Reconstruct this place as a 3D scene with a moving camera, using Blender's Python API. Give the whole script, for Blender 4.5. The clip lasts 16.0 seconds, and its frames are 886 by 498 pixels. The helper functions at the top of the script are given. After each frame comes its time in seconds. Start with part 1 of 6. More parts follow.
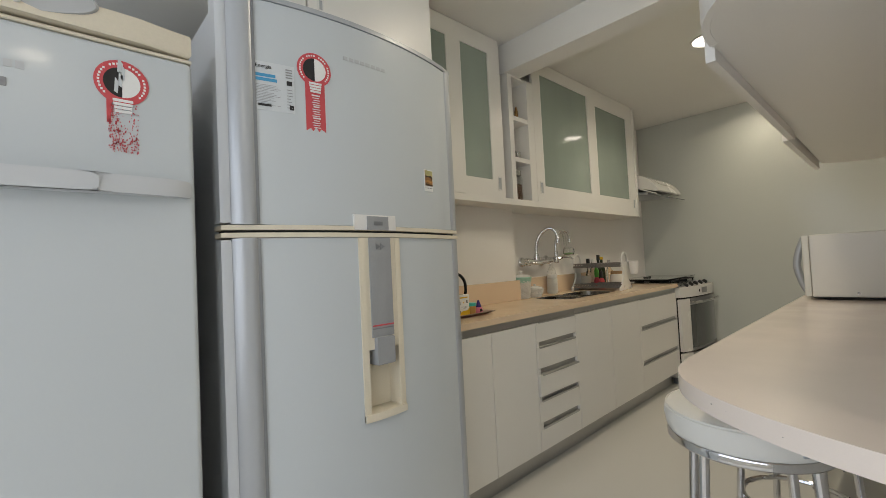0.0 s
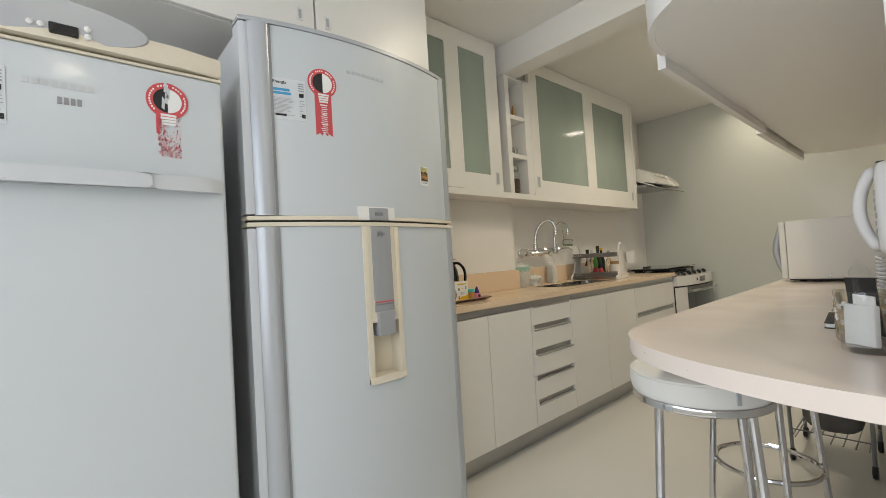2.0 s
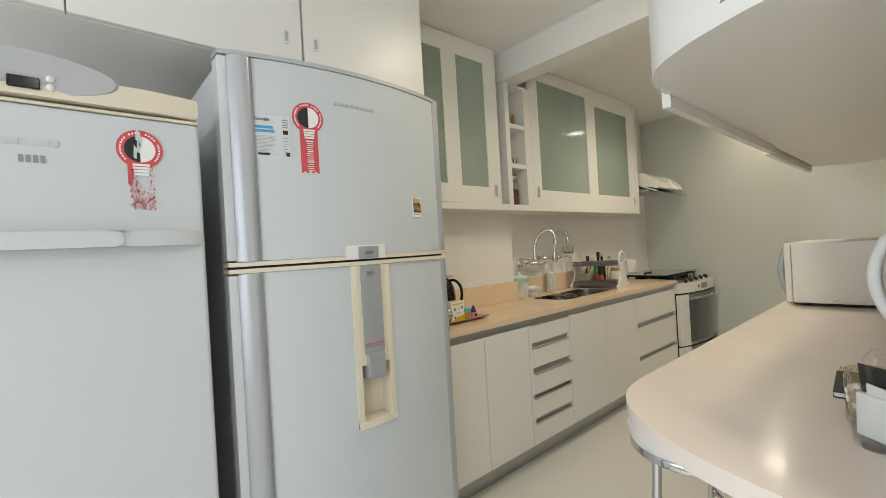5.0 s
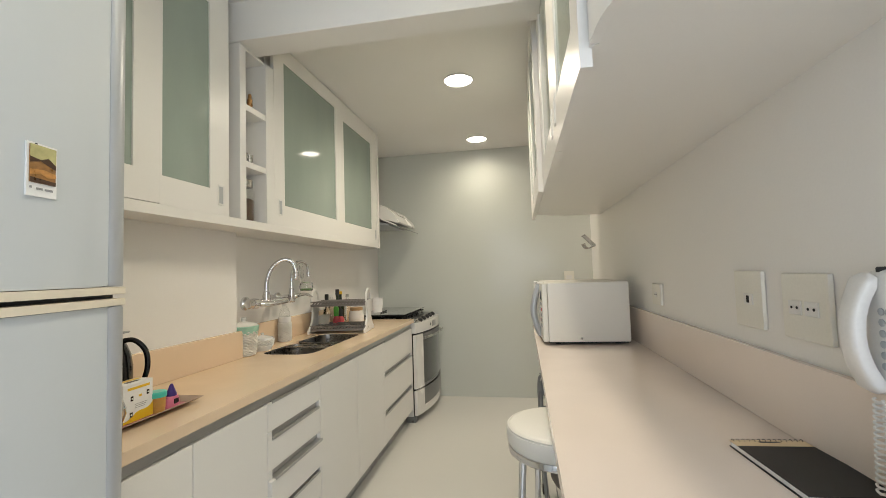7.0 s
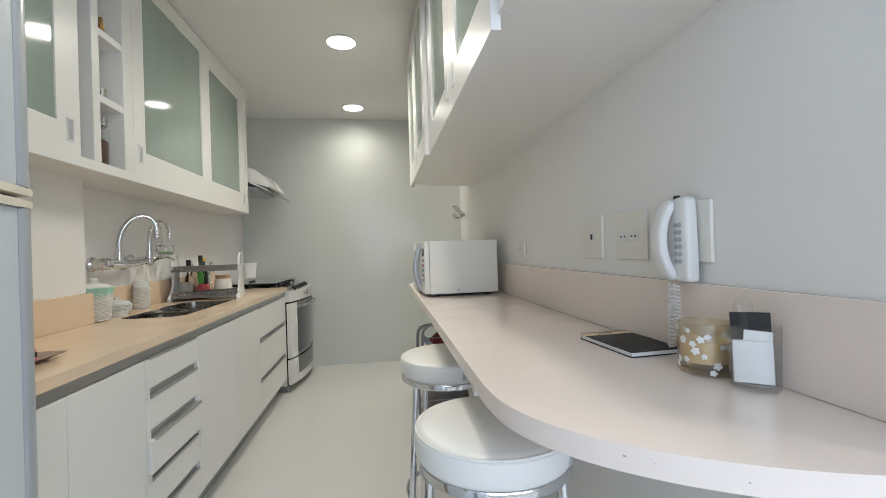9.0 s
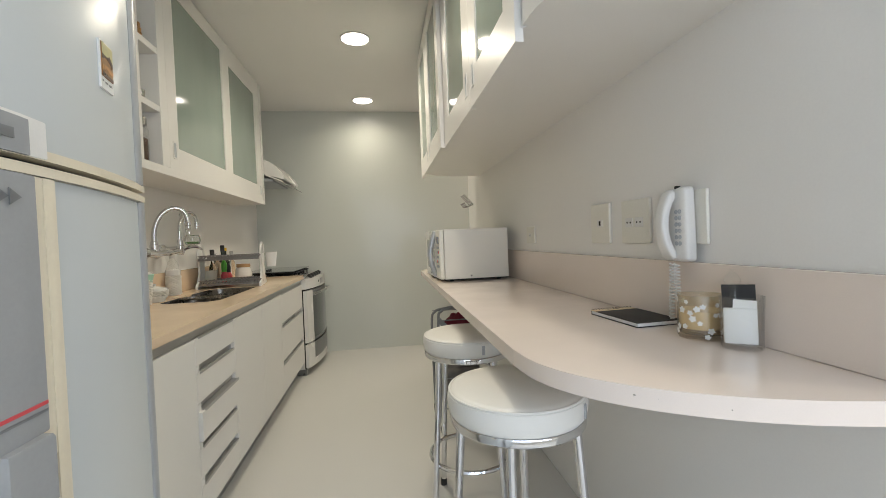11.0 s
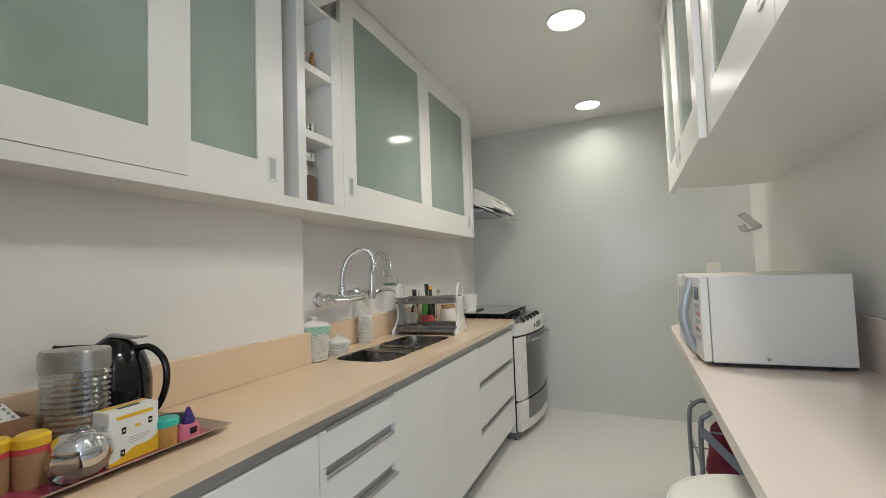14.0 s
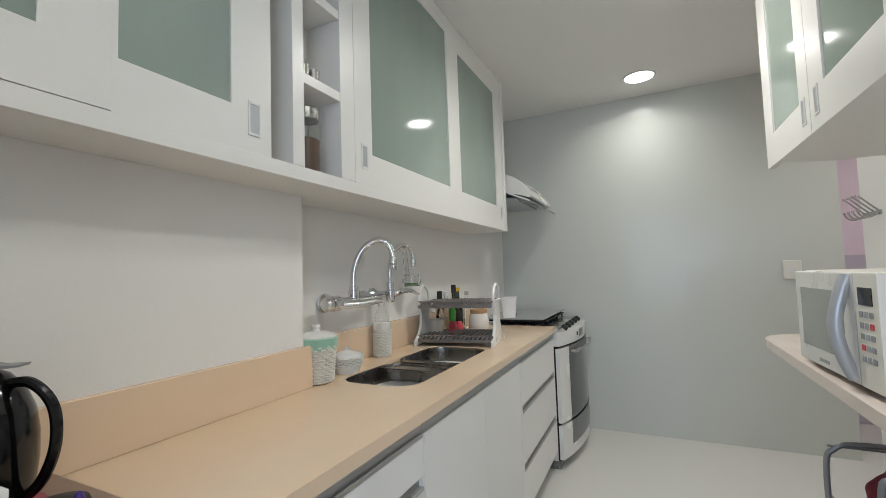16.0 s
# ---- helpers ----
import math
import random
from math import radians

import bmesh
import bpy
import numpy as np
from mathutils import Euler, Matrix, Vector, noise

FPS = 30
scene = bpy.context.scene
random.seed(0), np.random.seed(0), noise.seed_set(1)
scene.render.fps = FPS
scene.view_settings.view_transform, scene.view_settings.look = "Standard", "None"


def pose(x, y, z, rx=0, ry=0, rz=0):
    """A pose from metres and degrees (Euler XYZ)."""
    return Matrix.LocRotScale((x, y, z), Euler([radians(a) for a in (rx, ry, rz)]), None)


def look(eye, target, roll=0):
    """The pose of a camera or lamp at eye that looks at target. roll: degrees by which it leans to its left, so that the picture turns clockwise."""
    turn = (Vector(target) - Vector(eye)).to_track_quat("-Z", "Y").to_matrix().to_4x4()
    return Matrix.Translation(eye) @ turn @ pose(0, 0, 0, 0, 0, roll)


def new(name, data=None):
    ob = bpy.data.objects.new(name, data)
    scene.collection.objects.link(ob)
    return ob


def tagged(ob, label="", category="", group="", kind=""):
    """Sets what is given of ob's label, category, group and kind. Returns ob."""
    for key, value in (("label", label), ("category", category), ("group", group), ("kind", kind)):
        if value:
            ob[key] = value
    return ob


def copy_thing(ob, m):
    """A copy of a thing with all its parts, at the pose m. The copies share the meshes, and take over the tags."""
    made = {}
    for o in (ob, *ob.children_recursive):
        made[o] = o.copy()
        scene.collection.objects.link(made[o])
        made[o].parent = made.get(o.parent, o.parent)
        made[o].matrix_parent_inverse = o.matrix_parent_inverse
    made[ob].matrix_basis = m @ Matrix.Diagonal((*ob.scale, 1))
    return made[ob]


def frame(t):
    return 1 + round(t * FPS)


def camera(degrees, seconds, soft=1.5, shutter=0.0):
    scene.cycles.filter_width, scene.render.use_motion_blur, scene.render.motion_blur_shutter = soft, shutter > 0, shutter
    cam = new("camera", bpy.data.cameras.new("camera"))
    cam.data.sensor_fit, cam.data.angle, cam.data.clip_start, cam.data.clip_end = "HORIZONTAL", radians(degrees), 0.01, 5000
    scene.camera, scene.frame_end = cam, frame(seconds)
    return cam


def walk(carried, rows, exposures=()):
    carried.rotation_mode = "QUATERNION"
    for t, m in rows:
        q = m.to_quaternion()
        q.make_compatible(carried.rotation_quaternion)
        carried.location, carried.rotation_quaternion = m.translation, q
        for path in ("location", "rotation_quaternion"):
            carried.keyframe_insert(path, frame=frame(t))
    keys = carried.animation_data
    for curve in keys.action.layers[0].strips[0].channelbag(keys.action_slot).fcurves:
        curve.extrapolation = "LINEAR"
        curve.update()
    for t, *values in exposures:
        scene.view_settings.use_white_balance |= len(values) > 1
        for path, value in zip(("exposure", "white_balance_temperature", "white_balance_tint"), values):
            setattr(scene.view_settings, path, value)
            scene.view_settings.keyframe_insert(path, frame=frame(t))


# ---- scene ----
cam = camera(92.5, 16.0, soft=0.5)
PATH = [
    (0, (0.003, -0.005, 1.175), (1.366, 1.457, 1.246), -2.8),
    (0.5, (0.002, -0.048, 1.185), (1.372, 1.407, 1.264), -3.2),
    (1, (-0.021, -0.078, 1.183), (1.348, 1.378, 1.263), -3.4),
    (1.5, (-0.056, -0.141, 1.158), (1.299, 1.329, 1.233), -3.5),
    (2, (-0.078, -0.184, 1.129), (1.243, 1.316, 1.189), -3.5),
    (2.5, (-0.086, -0.227, 1.101), (1.196, 1.308, 1.132), -3.5),
    (3, (-0.108, -0.268, 1.069), (1.135, 1.299, 1.042), -3.2),
    (3.2, (-0.11, -0.272, 1.054), (1.123, 1.3, 0.97), -3.2),
    (5.3, (0.024, -0.11, 1.339), (1.385, 1.355, 1.375), -3.2),
    (5.5, (0.054, -0.045, 1.353), (1.502, 1.334, 1.398), -2.7),
    (6, (0.186, 0.11, 1.345), (1.833, 1.242, 1.421), -2.0),
    (6.5, (0.371, 0.249, 1.332), (2.2, 1.053, 1.428), -2.1),
    (7, (0.475, 0.419, 1.302), (2.44, 0.774, 1.41), -1.8),
    (7.5, (0.551, 0.614, 1.293), (2.547, 0.531, 1.401), -3.1),
    (8, (0.545, 0.614, 1.257), (2.527, 0.363, 1.336), -2.6),
    (8.5, (0.432, 0.569, 1.207), (2.411, 0.284, 1.256), -2.0),
    (9, (0.347, 0.548, 1.181), (2.327, 0.264, 1.183), -1.7),
    (9.2, (0.324, 0.55, 1.166), (2.305, 0.279, 1.158), -1.5),
    (11.3, (0.215, 0.648, 1.174), (2.196, 0.377, 1.117), -2.4),
    (11.5, (0.286, 0.559, 1.171), (2.277, 0.376, 1.135), -2.6),
    (12, (0.431, 0.467, 1.189), (2.43, 0.528, 1.198), -2.4),
    (12.5, (0.583, 0.479, 1.195), (2.567, 0.731, 1.241), -2.3),
    (13, (0.741, 0.552, 1.208), (2.695, 0.971, 1.276), -2.2),
    (13.5, (0.876, 0.545, 1.232), (2.763, 1.203, 1.316), -2.1),
    (14, (0.965, 0.529, 1.281), (2.791, 1.338, 1.383), -2.0),
    (14.5, (1.0, 0.532, 1.323), (2.79, 1.416, 1.431), -1.9),
    (15, (1.032, 0.547, 1.293), (2.803, 1.471, 1.408), -1.8),
    (15.5, (1.164, 0.677, 1.277), (2.949, 1.571, 1.387), -1.8),
    (16, (1.34, 0.797, 1.258), (3.137, 1.668, 1.375), -1.9),
]
LIGHTING = [(0.0, -0.92, 6950, 18), (0.5, -1.04, 6950, 18), (1.0, -0.58, 6950, 18), (2.0, -0.58, 6950, 18), (3.0, -0.68, 6950, 18), (5.5, -0.41, 7050, 16), (7.0, -0.24, 6750, 17), (9.0, -0.26, 6000, 17), (11.5, -0.42, 6650, 17),
            (12.5, -0.45, 6550, 15), (14.5, -0.29, 5850, 18), (16.0, -0.35, 5750, 18)]
walk(cam, [(t, look(eye, target, roll)) for t, eye, target, roll in PATH], LIGHTING)

# ---- world and lights ----
world = bpy.data.worlds.new("world")
scene.world = world
world.use_nodes = True
sky = world.node_tree.nodes.new("ShaderNodeTexSky")
sky.sky_type = "NISHITA"
sky.sun_disc = False
sky.sun_elevation, sky.sun_rotation = radians(40), radians(200)
world.node_tree.links.new(sky.outputs[0], world.node_tree.nodes["Background"].inputs[0])
world.node_tree.nodes["Background"].inputs[1].default_value = 0.12

CEIL = 2.59
SOUTH, WEST = -2.7, -1.5
WARM = (1.0, 0.955, 0.75)
COOL = (0.75, 0.885, 1.0)


def area_lamp(name, m, size, power, color, shape="DISK", size_y=None, spread=180):
    data = bpy.data.lights.new(name, "AREA")
    data.shape, data.size, data.energy, data.color = shape, size, power, color
    data.spread = radians(spread)
    if size_y:
        data.size_y = size_y
    ob = new(name, data)
    ob.matrix_world = m
    return ob


sun_data = bpy.data.lights.new("sun", "SUN")
sun_data.energy, sun_data.angle, sun_data.color = 1.5, radians(10), (1, 0.97, 0.92)
new("sun", sun_data).matrix_world = look((0, 0, 8), (3.5, 4, 0))

# The last one is added out of view, to brighten the side passage.
LAMPS = [(3.25, 0.78), (4.56, 0.79), (1.60, 0.50), (-0.05, -1.42), (4.65, -0.95)]
for (lx, ly), watts in zip(LAMPS, (13.0, 4.3, 8.5, 13.0, 9.0)):
    area_lamp("downlight_lamp", pose(lx, ly, CEIL - 0.012), 0.17, watts, WARM, spread=150)
area_lamp("window_light", look((WEST + 0.02, -0.02, 1.45), (0, -0.02, 1.45)), 3.1, 64, COOL, "RECTANGLE", 1.7)

# ---- materials ----


def mat(name, color, rough=0.5, metal=0.0, vary=0.06, scale=6.0, fine=0.03, fine_scale=180.0, bump=0.0, bump_scale=120.0,
        coat=0.0, trans=0.0, ior=1.45, rough_vary=0.06, spec=0.5, stretch=None):
    """A principled surface with variation of colour at two scales, uneven gloss and a fine relief."""
    m = bpy.data.materials.new(name)
    m.use_nodes = True
    nt = m.node_tree
    b = nt.nodes["Principled BSDF"]
    tc = nt.nodes.new("ShaderNodeTexCoord")
    src = tc.outputs["Object"]
    if stretch:
        mp = nt.nodes.new("ShaderNodeMapping")
        mp.inputs["Scale"].default_value = stretch
        nt.links.new(src, mp.inputs[0])
        src = mp.outputs[0]

    def noise_node(sc, detail):
        n = nt.nodes.new("ShaderNodeTexNoise")
        n.inputs["Scale"].default_value, n.inputs["Detail"].default_value = sc, detail
        nt.links.new(src, n.inputs["Vector"])
        return n.outputs["Fac"]

    def ramp(fac, lo, hi):
        r = nt.nodes.new("ShaderNodeMapRange")
        r.inputs["From Min"].default_value, r.inputs["From Max"].default_value = 0.15, 0.85
        r.inputs["To Min"].default_value, r.inputs["To Max"].default_value = lo, hi
        nt.links.new(fac, r.inputs["Value"])
        return r.outputs[0]

    big, small = noise_node(scale, 4), noise_node(fine_scale, 2)
    mul = nt.nodes.new("ShaderNodeMath")
    mul.operation = "MULTIPLY"
    nt.links.new(ramp(big, 1 - vary, 1 + vary), mul.inputs[0])
    nt.links.new(ramp(small, 1 - fine, 1 + fine), mul.inputs[1])
    sc = nt.nodes.new("ShaderNodeVectorMath")
    sc.operation = "SCALE"
    sc.inputs[0].default_value = color[:3]
    nt.links.new(mul.outputs[0], sc.inputs["Scale"])
    nt.links.new(sc.outputs[0], b.inputs["Base Color"])
    nt.links.new(ramp(big, max(0.02, rough - rough_vary), min(1, rough + rough_vary)), b.inputs["Roughness"])
    b.inputs["Metallic"].default_value = metal
    b.inputs["IOR"].default_value = ior
    b.inputs["Specular IOR Level"].default_value = spec
    b.inputs["Coat Weight"].default_value = coat
    b.inputs["Coat Roughness"].default_value = 0.08
    b.inputs["Transmission Weight"].default_value = trans
    if bump:
        bn = nt.nodes.new("ShaderNodeBump")
        bn.inputs["Strength"].default_value, bn.inputs["Distance"].default_value = bump, 0.002
        nt.links.new(noise_node(bump_scale, 4), bn.inputs["Height"])
        nt.links.new(bn.outputs[0], b.inputs["Normal"])
    return m


def glow(name, color, strength):
    m = bpy.data.materials.new(name)
    m.use_nodes = True
    b = m.node_tree.nodes["Principled BSDF"]
    b.inputs["Emission Color"].default_value = (*color, 1)
    b.inputs["Emission Strength"].default_value = strength
    return m


M = {
    "wall": mat("wall_paint", (0.84, 0.825, 0.79), 0.45, vary=0.02, scale=1.5, fine=0.015, bump=0.12, bump_scale=60),
    "wall_far": mat("satin_wall_paint", (0.635, 0.658, 0.612), 0.10, vary=0.02, scale=1.2, fine=0.01, rough_vary=0.02, spec=0.28, bump=0.03, bump_scale=9),
    "ceiling": mat("ceiling_paint", (0.84, 0.83, 0.80), 0.7, vary=0.02, scale=1.5, fine=0.015, bump=0.1, bump_scale=50),
    "pink": mat("rosy_wall_paint", (0.74, 0.62, 0.70), 0.5, vary=0.02),
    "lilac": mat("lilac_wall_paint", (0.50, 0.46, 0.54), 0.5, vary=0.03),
    "floor": mat("cream_resin_floor", (0.66, 0.65, 0.61), 0.20, vary=0.012, scale=1.3, fine=0.012, rough_vary=0.015, bump=0.04, bump_scale=14),
    "lacquer": mat("white_lacquer", (0.82, 0.805, 0.765), 0.32, vary=0.015, scale=2, fine=0.01, bump=0.03, bump_scale=90),
    "base_white": mat("white_laminate", (0.80, 0.785, 0.74), 0.38, vary=0.015, scale=2, fine=0.012, bump=0.05, bump_scale=140),
    "coffee": mat("dark_coffee", (0.09, 0.045, 0.025), 0.35, vary=0.2, scale=50),
    "glass_green": mat("frosted_green_glass", (0.30, 0.36, 0.315), 0.075, vary=0.14, scale=2.6, fine=0.01, rough_vary=0.015, stretch=(1, 1, 0.35)),
    # Same quartz twice: warm lamplight tinted into the worktop's, cool daylight into the bar's.
    "stone": mat("beige_quartz_warm_lit", (0.80, 0.615, 0.43), 0.20, vary=0.025, scale=5, fine=0.018, fine_scale=420, coat=0.15),
    "stone_cool_lit": mat("beige_quartz_cool_lit", (0.82, 0.715, 0.632), 0.20, vary=0.02, scale=5, fine=0.014, fine_scale=420, coat=0.15),
    "alu": mat("brushed_aluminium", (0.50, 0.50, 0.49), 0.38, 0.85, vary=0.03, scale=8, fine=0.05, stretch=(0.15, 1, 8)),
    "chrome": mat("chrome", (0.72, 0.72, 0.73), 0.09, 1.0, vary=0.02, rough_vary=0.03),
    "steel": mat("brushed_steel", (0.48, 0.47, 0.45), 0.27, 1.0, vary=0.06, scale=10, fine=0.06, bump=0.04, bump_scale=200),
    "sink_steel": mat("dull_sink_steel", (0.25, 0.235, 0.215), 0.26, 1.0, vary=0.08, scale=10, fine=0.06, bump=0.04, bump_scale=200),
    "hook_metal": mat("worn_dark_chrome", (0.50, 0.50, 0.50), 0.20, 1.0, vary=0.06, scale=30),
    "dark_steel": mat("grey_rack_metal", (0.27, 0.25, 0.235), 0.4, 0.6, vary=0.08),
    "enamel": mat("white_fridge_enamel", (0.57, 0.61, 0.625), 0.27, vary=0.0, fine=0.006, rough_vary=0.0, coat=0.12),
    "fridge_side": mat("fridge_side_paint", (0.60, 0.62, 0.635), 0.35, vary=0.02, fine=0.008, bump=0.02, bump_scale=200),
    "silver": mat("silver_plastic", (0.46, 0.48, 0.50), 0.32, 0.35, vary=0.02, scale=3, fine=0.008),
    "silver_dark": mat("dark_silver_plastic", (0.24, 0.25, 0.26), 0.35, 0.4, vary=0.03),
    "cream": mat("cream_plastic", (0.74, 0.67, 0.53), 0.35, vary=0.02, scale=3),
    "grey_plastic": mat("grey_plastic", (0.33, 0.34, 0.345), 0.4, vary=0.03),
    "white_plastic": mat("white_plastic", (0.78, 0.77, 0.74), 0.3, vary=0.015),
    "ivory": mat("ivory_plastic", (0.80, 0.78, 0.70), 0.35, vary=0.015),
    "black": mat("black_plastic", (0.006, 0.006, 0.0065), 0.12, vary=0.1, rough_vary=0.03),
    "black_matt": mat("matt_black", (0.02, 0.02, 0.02), 0.55, vary=0.15),
    # Black painted where shade falls, in the door gap and socket holes.
    "gap": mat("shadow_gap_black", (0.015, 0.014, 0.013), 0.8),
    "red": mat("red_ink", (0.62, 0.08, 0.09), 0.4, vary=0.05),
    "ink": mat("black_ink", (0.015, 0.015, 0.015), 0.45),
    "ink_grey": mat("grey_ink", (0.28, 0.28, 0.28), 0.45),
    "paper": mat("white_paper", (0.82, 0.82, 0.80), 0.6, vary=0.02),
    "label_paper": mat("thin_label_paper", (0.62, 0.65, 0.66), 0.5, vary=0.02),
    "handle_grey": mat("pale_grey_plastic", (0.58, 0.60, 0.615), 0.33, vary=0.0, fine=0.004, rough_vary=0.0),
    "mw_window": mat("pale_grey_mesh_window", (0.36, 0.37, 0.345), 0.14, vary=0.04, coat=0.4),
    "blue": mat("blue_ink", (0.05, 0.32, 0.55), 0.4),
    "vinyl": mat("white_vinyl", (0.80, 0.785, 0.735), 0.34, vary=0.012, scale=9, fine=0.008, rough_vary=0.015, bump=0.03, bump_scale=60),
    "wicker": mat("white_wicker", (0.80, 0.78, 0.72), 0.6, vary=0.08, scale=40, bump=0.4, bump_scale=200),
    "ceramic": mat("white_ceramic", (0.80, 0.79, 0.75), 0.12, vary=0.01, coat=0.3),
    "mint": mat("mint_fabric", (0.36, 0.62, 0.50), 0.6, vary=0.08, scale=30),
    "teal": mat("teal_plastic", (0.05, 0.52, 0.43), 0.3),
    "amber": mat("amber_contents", (0.55, 0.30, 0.08), 0.4, vary=0.15, scale=40),
    "biscuit": mat("biscuit_contents", (0.42, 0.24, 0.11), 0.7, vary=0.3, scale=45),
    "yellow": mat("yellow_plastic", (0.80, 0.50, 0.02), 0.35),
    "purple": mat("purple_plastic", (0.06, 0.03, 0.20), 0.3),
    "magenta": mat("pink_plastic", (0.72, 0.20, 0.30), 0.3),
    "lining": mat("faded_red_lining", (0.42, 0.07, 0.11), 0.3, vary=0.1, scale=20),
    "wood": mat("brown_kraft_board", (0.36, 0.20, 0.11), 0.6, vary=0.12, scale=20),
    "brass": mat("aged_brass", (0.42, 0.24, 0.10), 0.3, 0.9, vary=0.1, scale=40),
    "glass": mat("clear_glass", (0.96, 0.97, 0.96), 0.03, vary=0.0, fine=0.0, trans=1.0, rough_vary=0.01),
    "oven_glass": mat("dark_oven_glass", (0.05, 0.055, 0.055), 0.07, vary=0.05, coat=0.5),
    "oven_grey": mat("grey_oven_panel", (0.22, 0.22, 0.215), 0.3, 0.5, vary=0.03),
    "hood": mat("white_hood_enamel", (0.76, 0.75, 0.71), 0.25, vary=0.02),
    "green_glass": mat("dark_green_bottle_glass", (0.02, 0.03, 0.012), 0.08, coat=0.3),
    "green": mat("bright_green_plastic", (0.10, 0.48, 0.05), 0.35),
    "cork": mat("cork", (0.45, 0.28, 0.14), 0.7, vary=0.15, scale=60),
    "bag_cloth": mat("dark_grey_cloth", (0.14, 0.13, 0.12), 0.75, vary=0.2, scale=15, bump=0.3, bump_scale=120),
    "maroon": mat("dark_red_cloth", (0.16, 0.012, 0.03), 0.75, vary=0.15, scale=20, bump=0.3, bump_scale=90),
    "photo": mat("amber_photo_print", (0.30, 0.15, 0.05), 0.3, vary=0.5, scale=90),
    "photo_sky": mat("pale_sky_print", (0.46, 0.43, 0.20), 0.3, vary=0.3, scale=70),
    "photo_dark": mat("dark_brown_print", (0.07, 0.035, 0.02), 0.3, vary=0.4, scale=90),
    "photo_orange": mat("orange_print", (0.50, 0.24, 0.07), 0.3, vary=0.4, scale=90),
    "brand_grey": mat("pale_embossed_letters", (0.52, 0.535, 0.54), 0.35, vary=0.02),
    "chip": mat("chipped_quartz", (0.40, 0.35, 0.29), 0.6, vary=0.2, scale=300),
    "microwave_white": mat("microwave_enamel", (0.79, 0.76, 0.685), 0.33, vary=0.012, scale=4, fine=0.006, bump=0.012, bump_scale=180),
    "lid_glass": mat("grey_lid_glass", (0.26, 0.28, 0.27), 0.05, vary=0.03, coat=0.4),
    "kraft": mat("brown_tray_rim", (0.42, 0.31, 0.24), 0.36, 0.3, vary=0.08, scale=15),
    "wax": mat("beige_wax", (0.76, 0.60, 0.38), 0.5, vary=0.05),
    "soap": mat("green_soap", (0.16, 0.36, 0.12), 0.3),
    "lamp": glow("lamp_diffuser", (1.0, 0.95, 0.84), 14.0),
}


def thin_glass(name, tint, gloss=0.03, rim=0.5, face=0.05):
    """Clear thin-walled glass: see-through, with a glossy coat at grazing angles."""
    m = bpy.data.materials.new(name)
    m.use_nodes = True
    nt = m.node_tree
    nt.nodes.remove(nt.nodes["Principled BSDF"])
    clear, shine, mix, edge, bend, scale = (nt.nodes.new(k) for k in ("ShaderNodeBsdfTransparent", "ShaderNodeBsdfGlossy", "ShaderNodeMixShader", "ShaderNodeLayerWeight", "ShaderNodeMath", "ShaderNodeMath"))
    clear.inputs["Color"].default_value = (*tint, 1)
    shine.inputs["Roughness"].default_value = gloss
    bend.operation, scale.operation = "POWER", "MULTIPLY_ADD"
    bend.inputs[1].default_value = 3.0
    scale.inputs[1].default_value, scale.inputs[2].default_value = rim, face
    nt.links.new(edge.outputs["Facing"], bend.inputs[0])
    nt.links.new(bend.outputs[0], scale.inputs[0])
    nt.links.new(scale.outputs[0], mix.inputs[0])
    nt.links.new(clear.outputs[0], mix.inputs[1])
    nt.links.new(shine.outputs[0], mix.inputs[2])
    nt.links.new(mix.outputs[0], nt.nodes["Material Output"].inputs["Surface"])
    return m


M["thin_glass"] = thin_glass("thin_clear_glass", (0.985, 0.99, 0.987), 0.03, 0.6, 0.05)
M["ribbed_glass"] = thin_glass("ribbed_jar_glass", (0.93, 0.94, 0.93), 0.10, 0.8, 0.20)
M["amber_glass"] = thin_glass("frosted_amber_glass", (0.99, 0.968, 0.905), 0.30, 0.35, 0.10)

# ---- mesh helpers ----


def finish(name, bm, material, angle=35):
    me = bpy.data.meshes.new(name)
    bmesh.ops.recalc_face_normals(bm, faces=bm.faces)
    bm.to_mesh(me)
    bm.free()
    me.materials.append(material if not isinstance(material, str) else M[material])
    me.shade_smooth()
    me.set_sharp_from_angle(angle=radians(angle))
    return me


def thing(name, loc, label, category, group="", kind="", rz=0.0):
    ob = new(name)
    ob.empty_display_size = 0.05
    ob.location = loc
    ob.rotation_euler = (0, 0, radians(rz))
    return tagged(ob, label, category, group, kind)


def flat_faced(ob):
    """Weights the normals by face area, so that flat faces stay flat beside rounded edges."""
    ob.modifiers.new("normals", "WEIGHTED_NORMAL").keep_sharp = True
    return ob


def root_of(ob):
    while ob.parent:
        ob = ob.parent
    return ob


def part(name, bm, material, parent, label="", local=False, angle=35):
    """One mesh under a thing or a part. Coordinates are the world's, or the thing's own where local is set."""
    if not local:
        bm.transform(Matrix.Translation(-root_of(parent).location))
    ob = flat_faced(new(name, finish(name, bm, material, angle)))
    ob.parent = parent
    return tagged(ob, label)


def solid(name, bm, material, label="", category="", kind="structure", group="", angle=35):
    return tagged(new(name, finish(name, bm, material, angle)), label, category, group, kind)


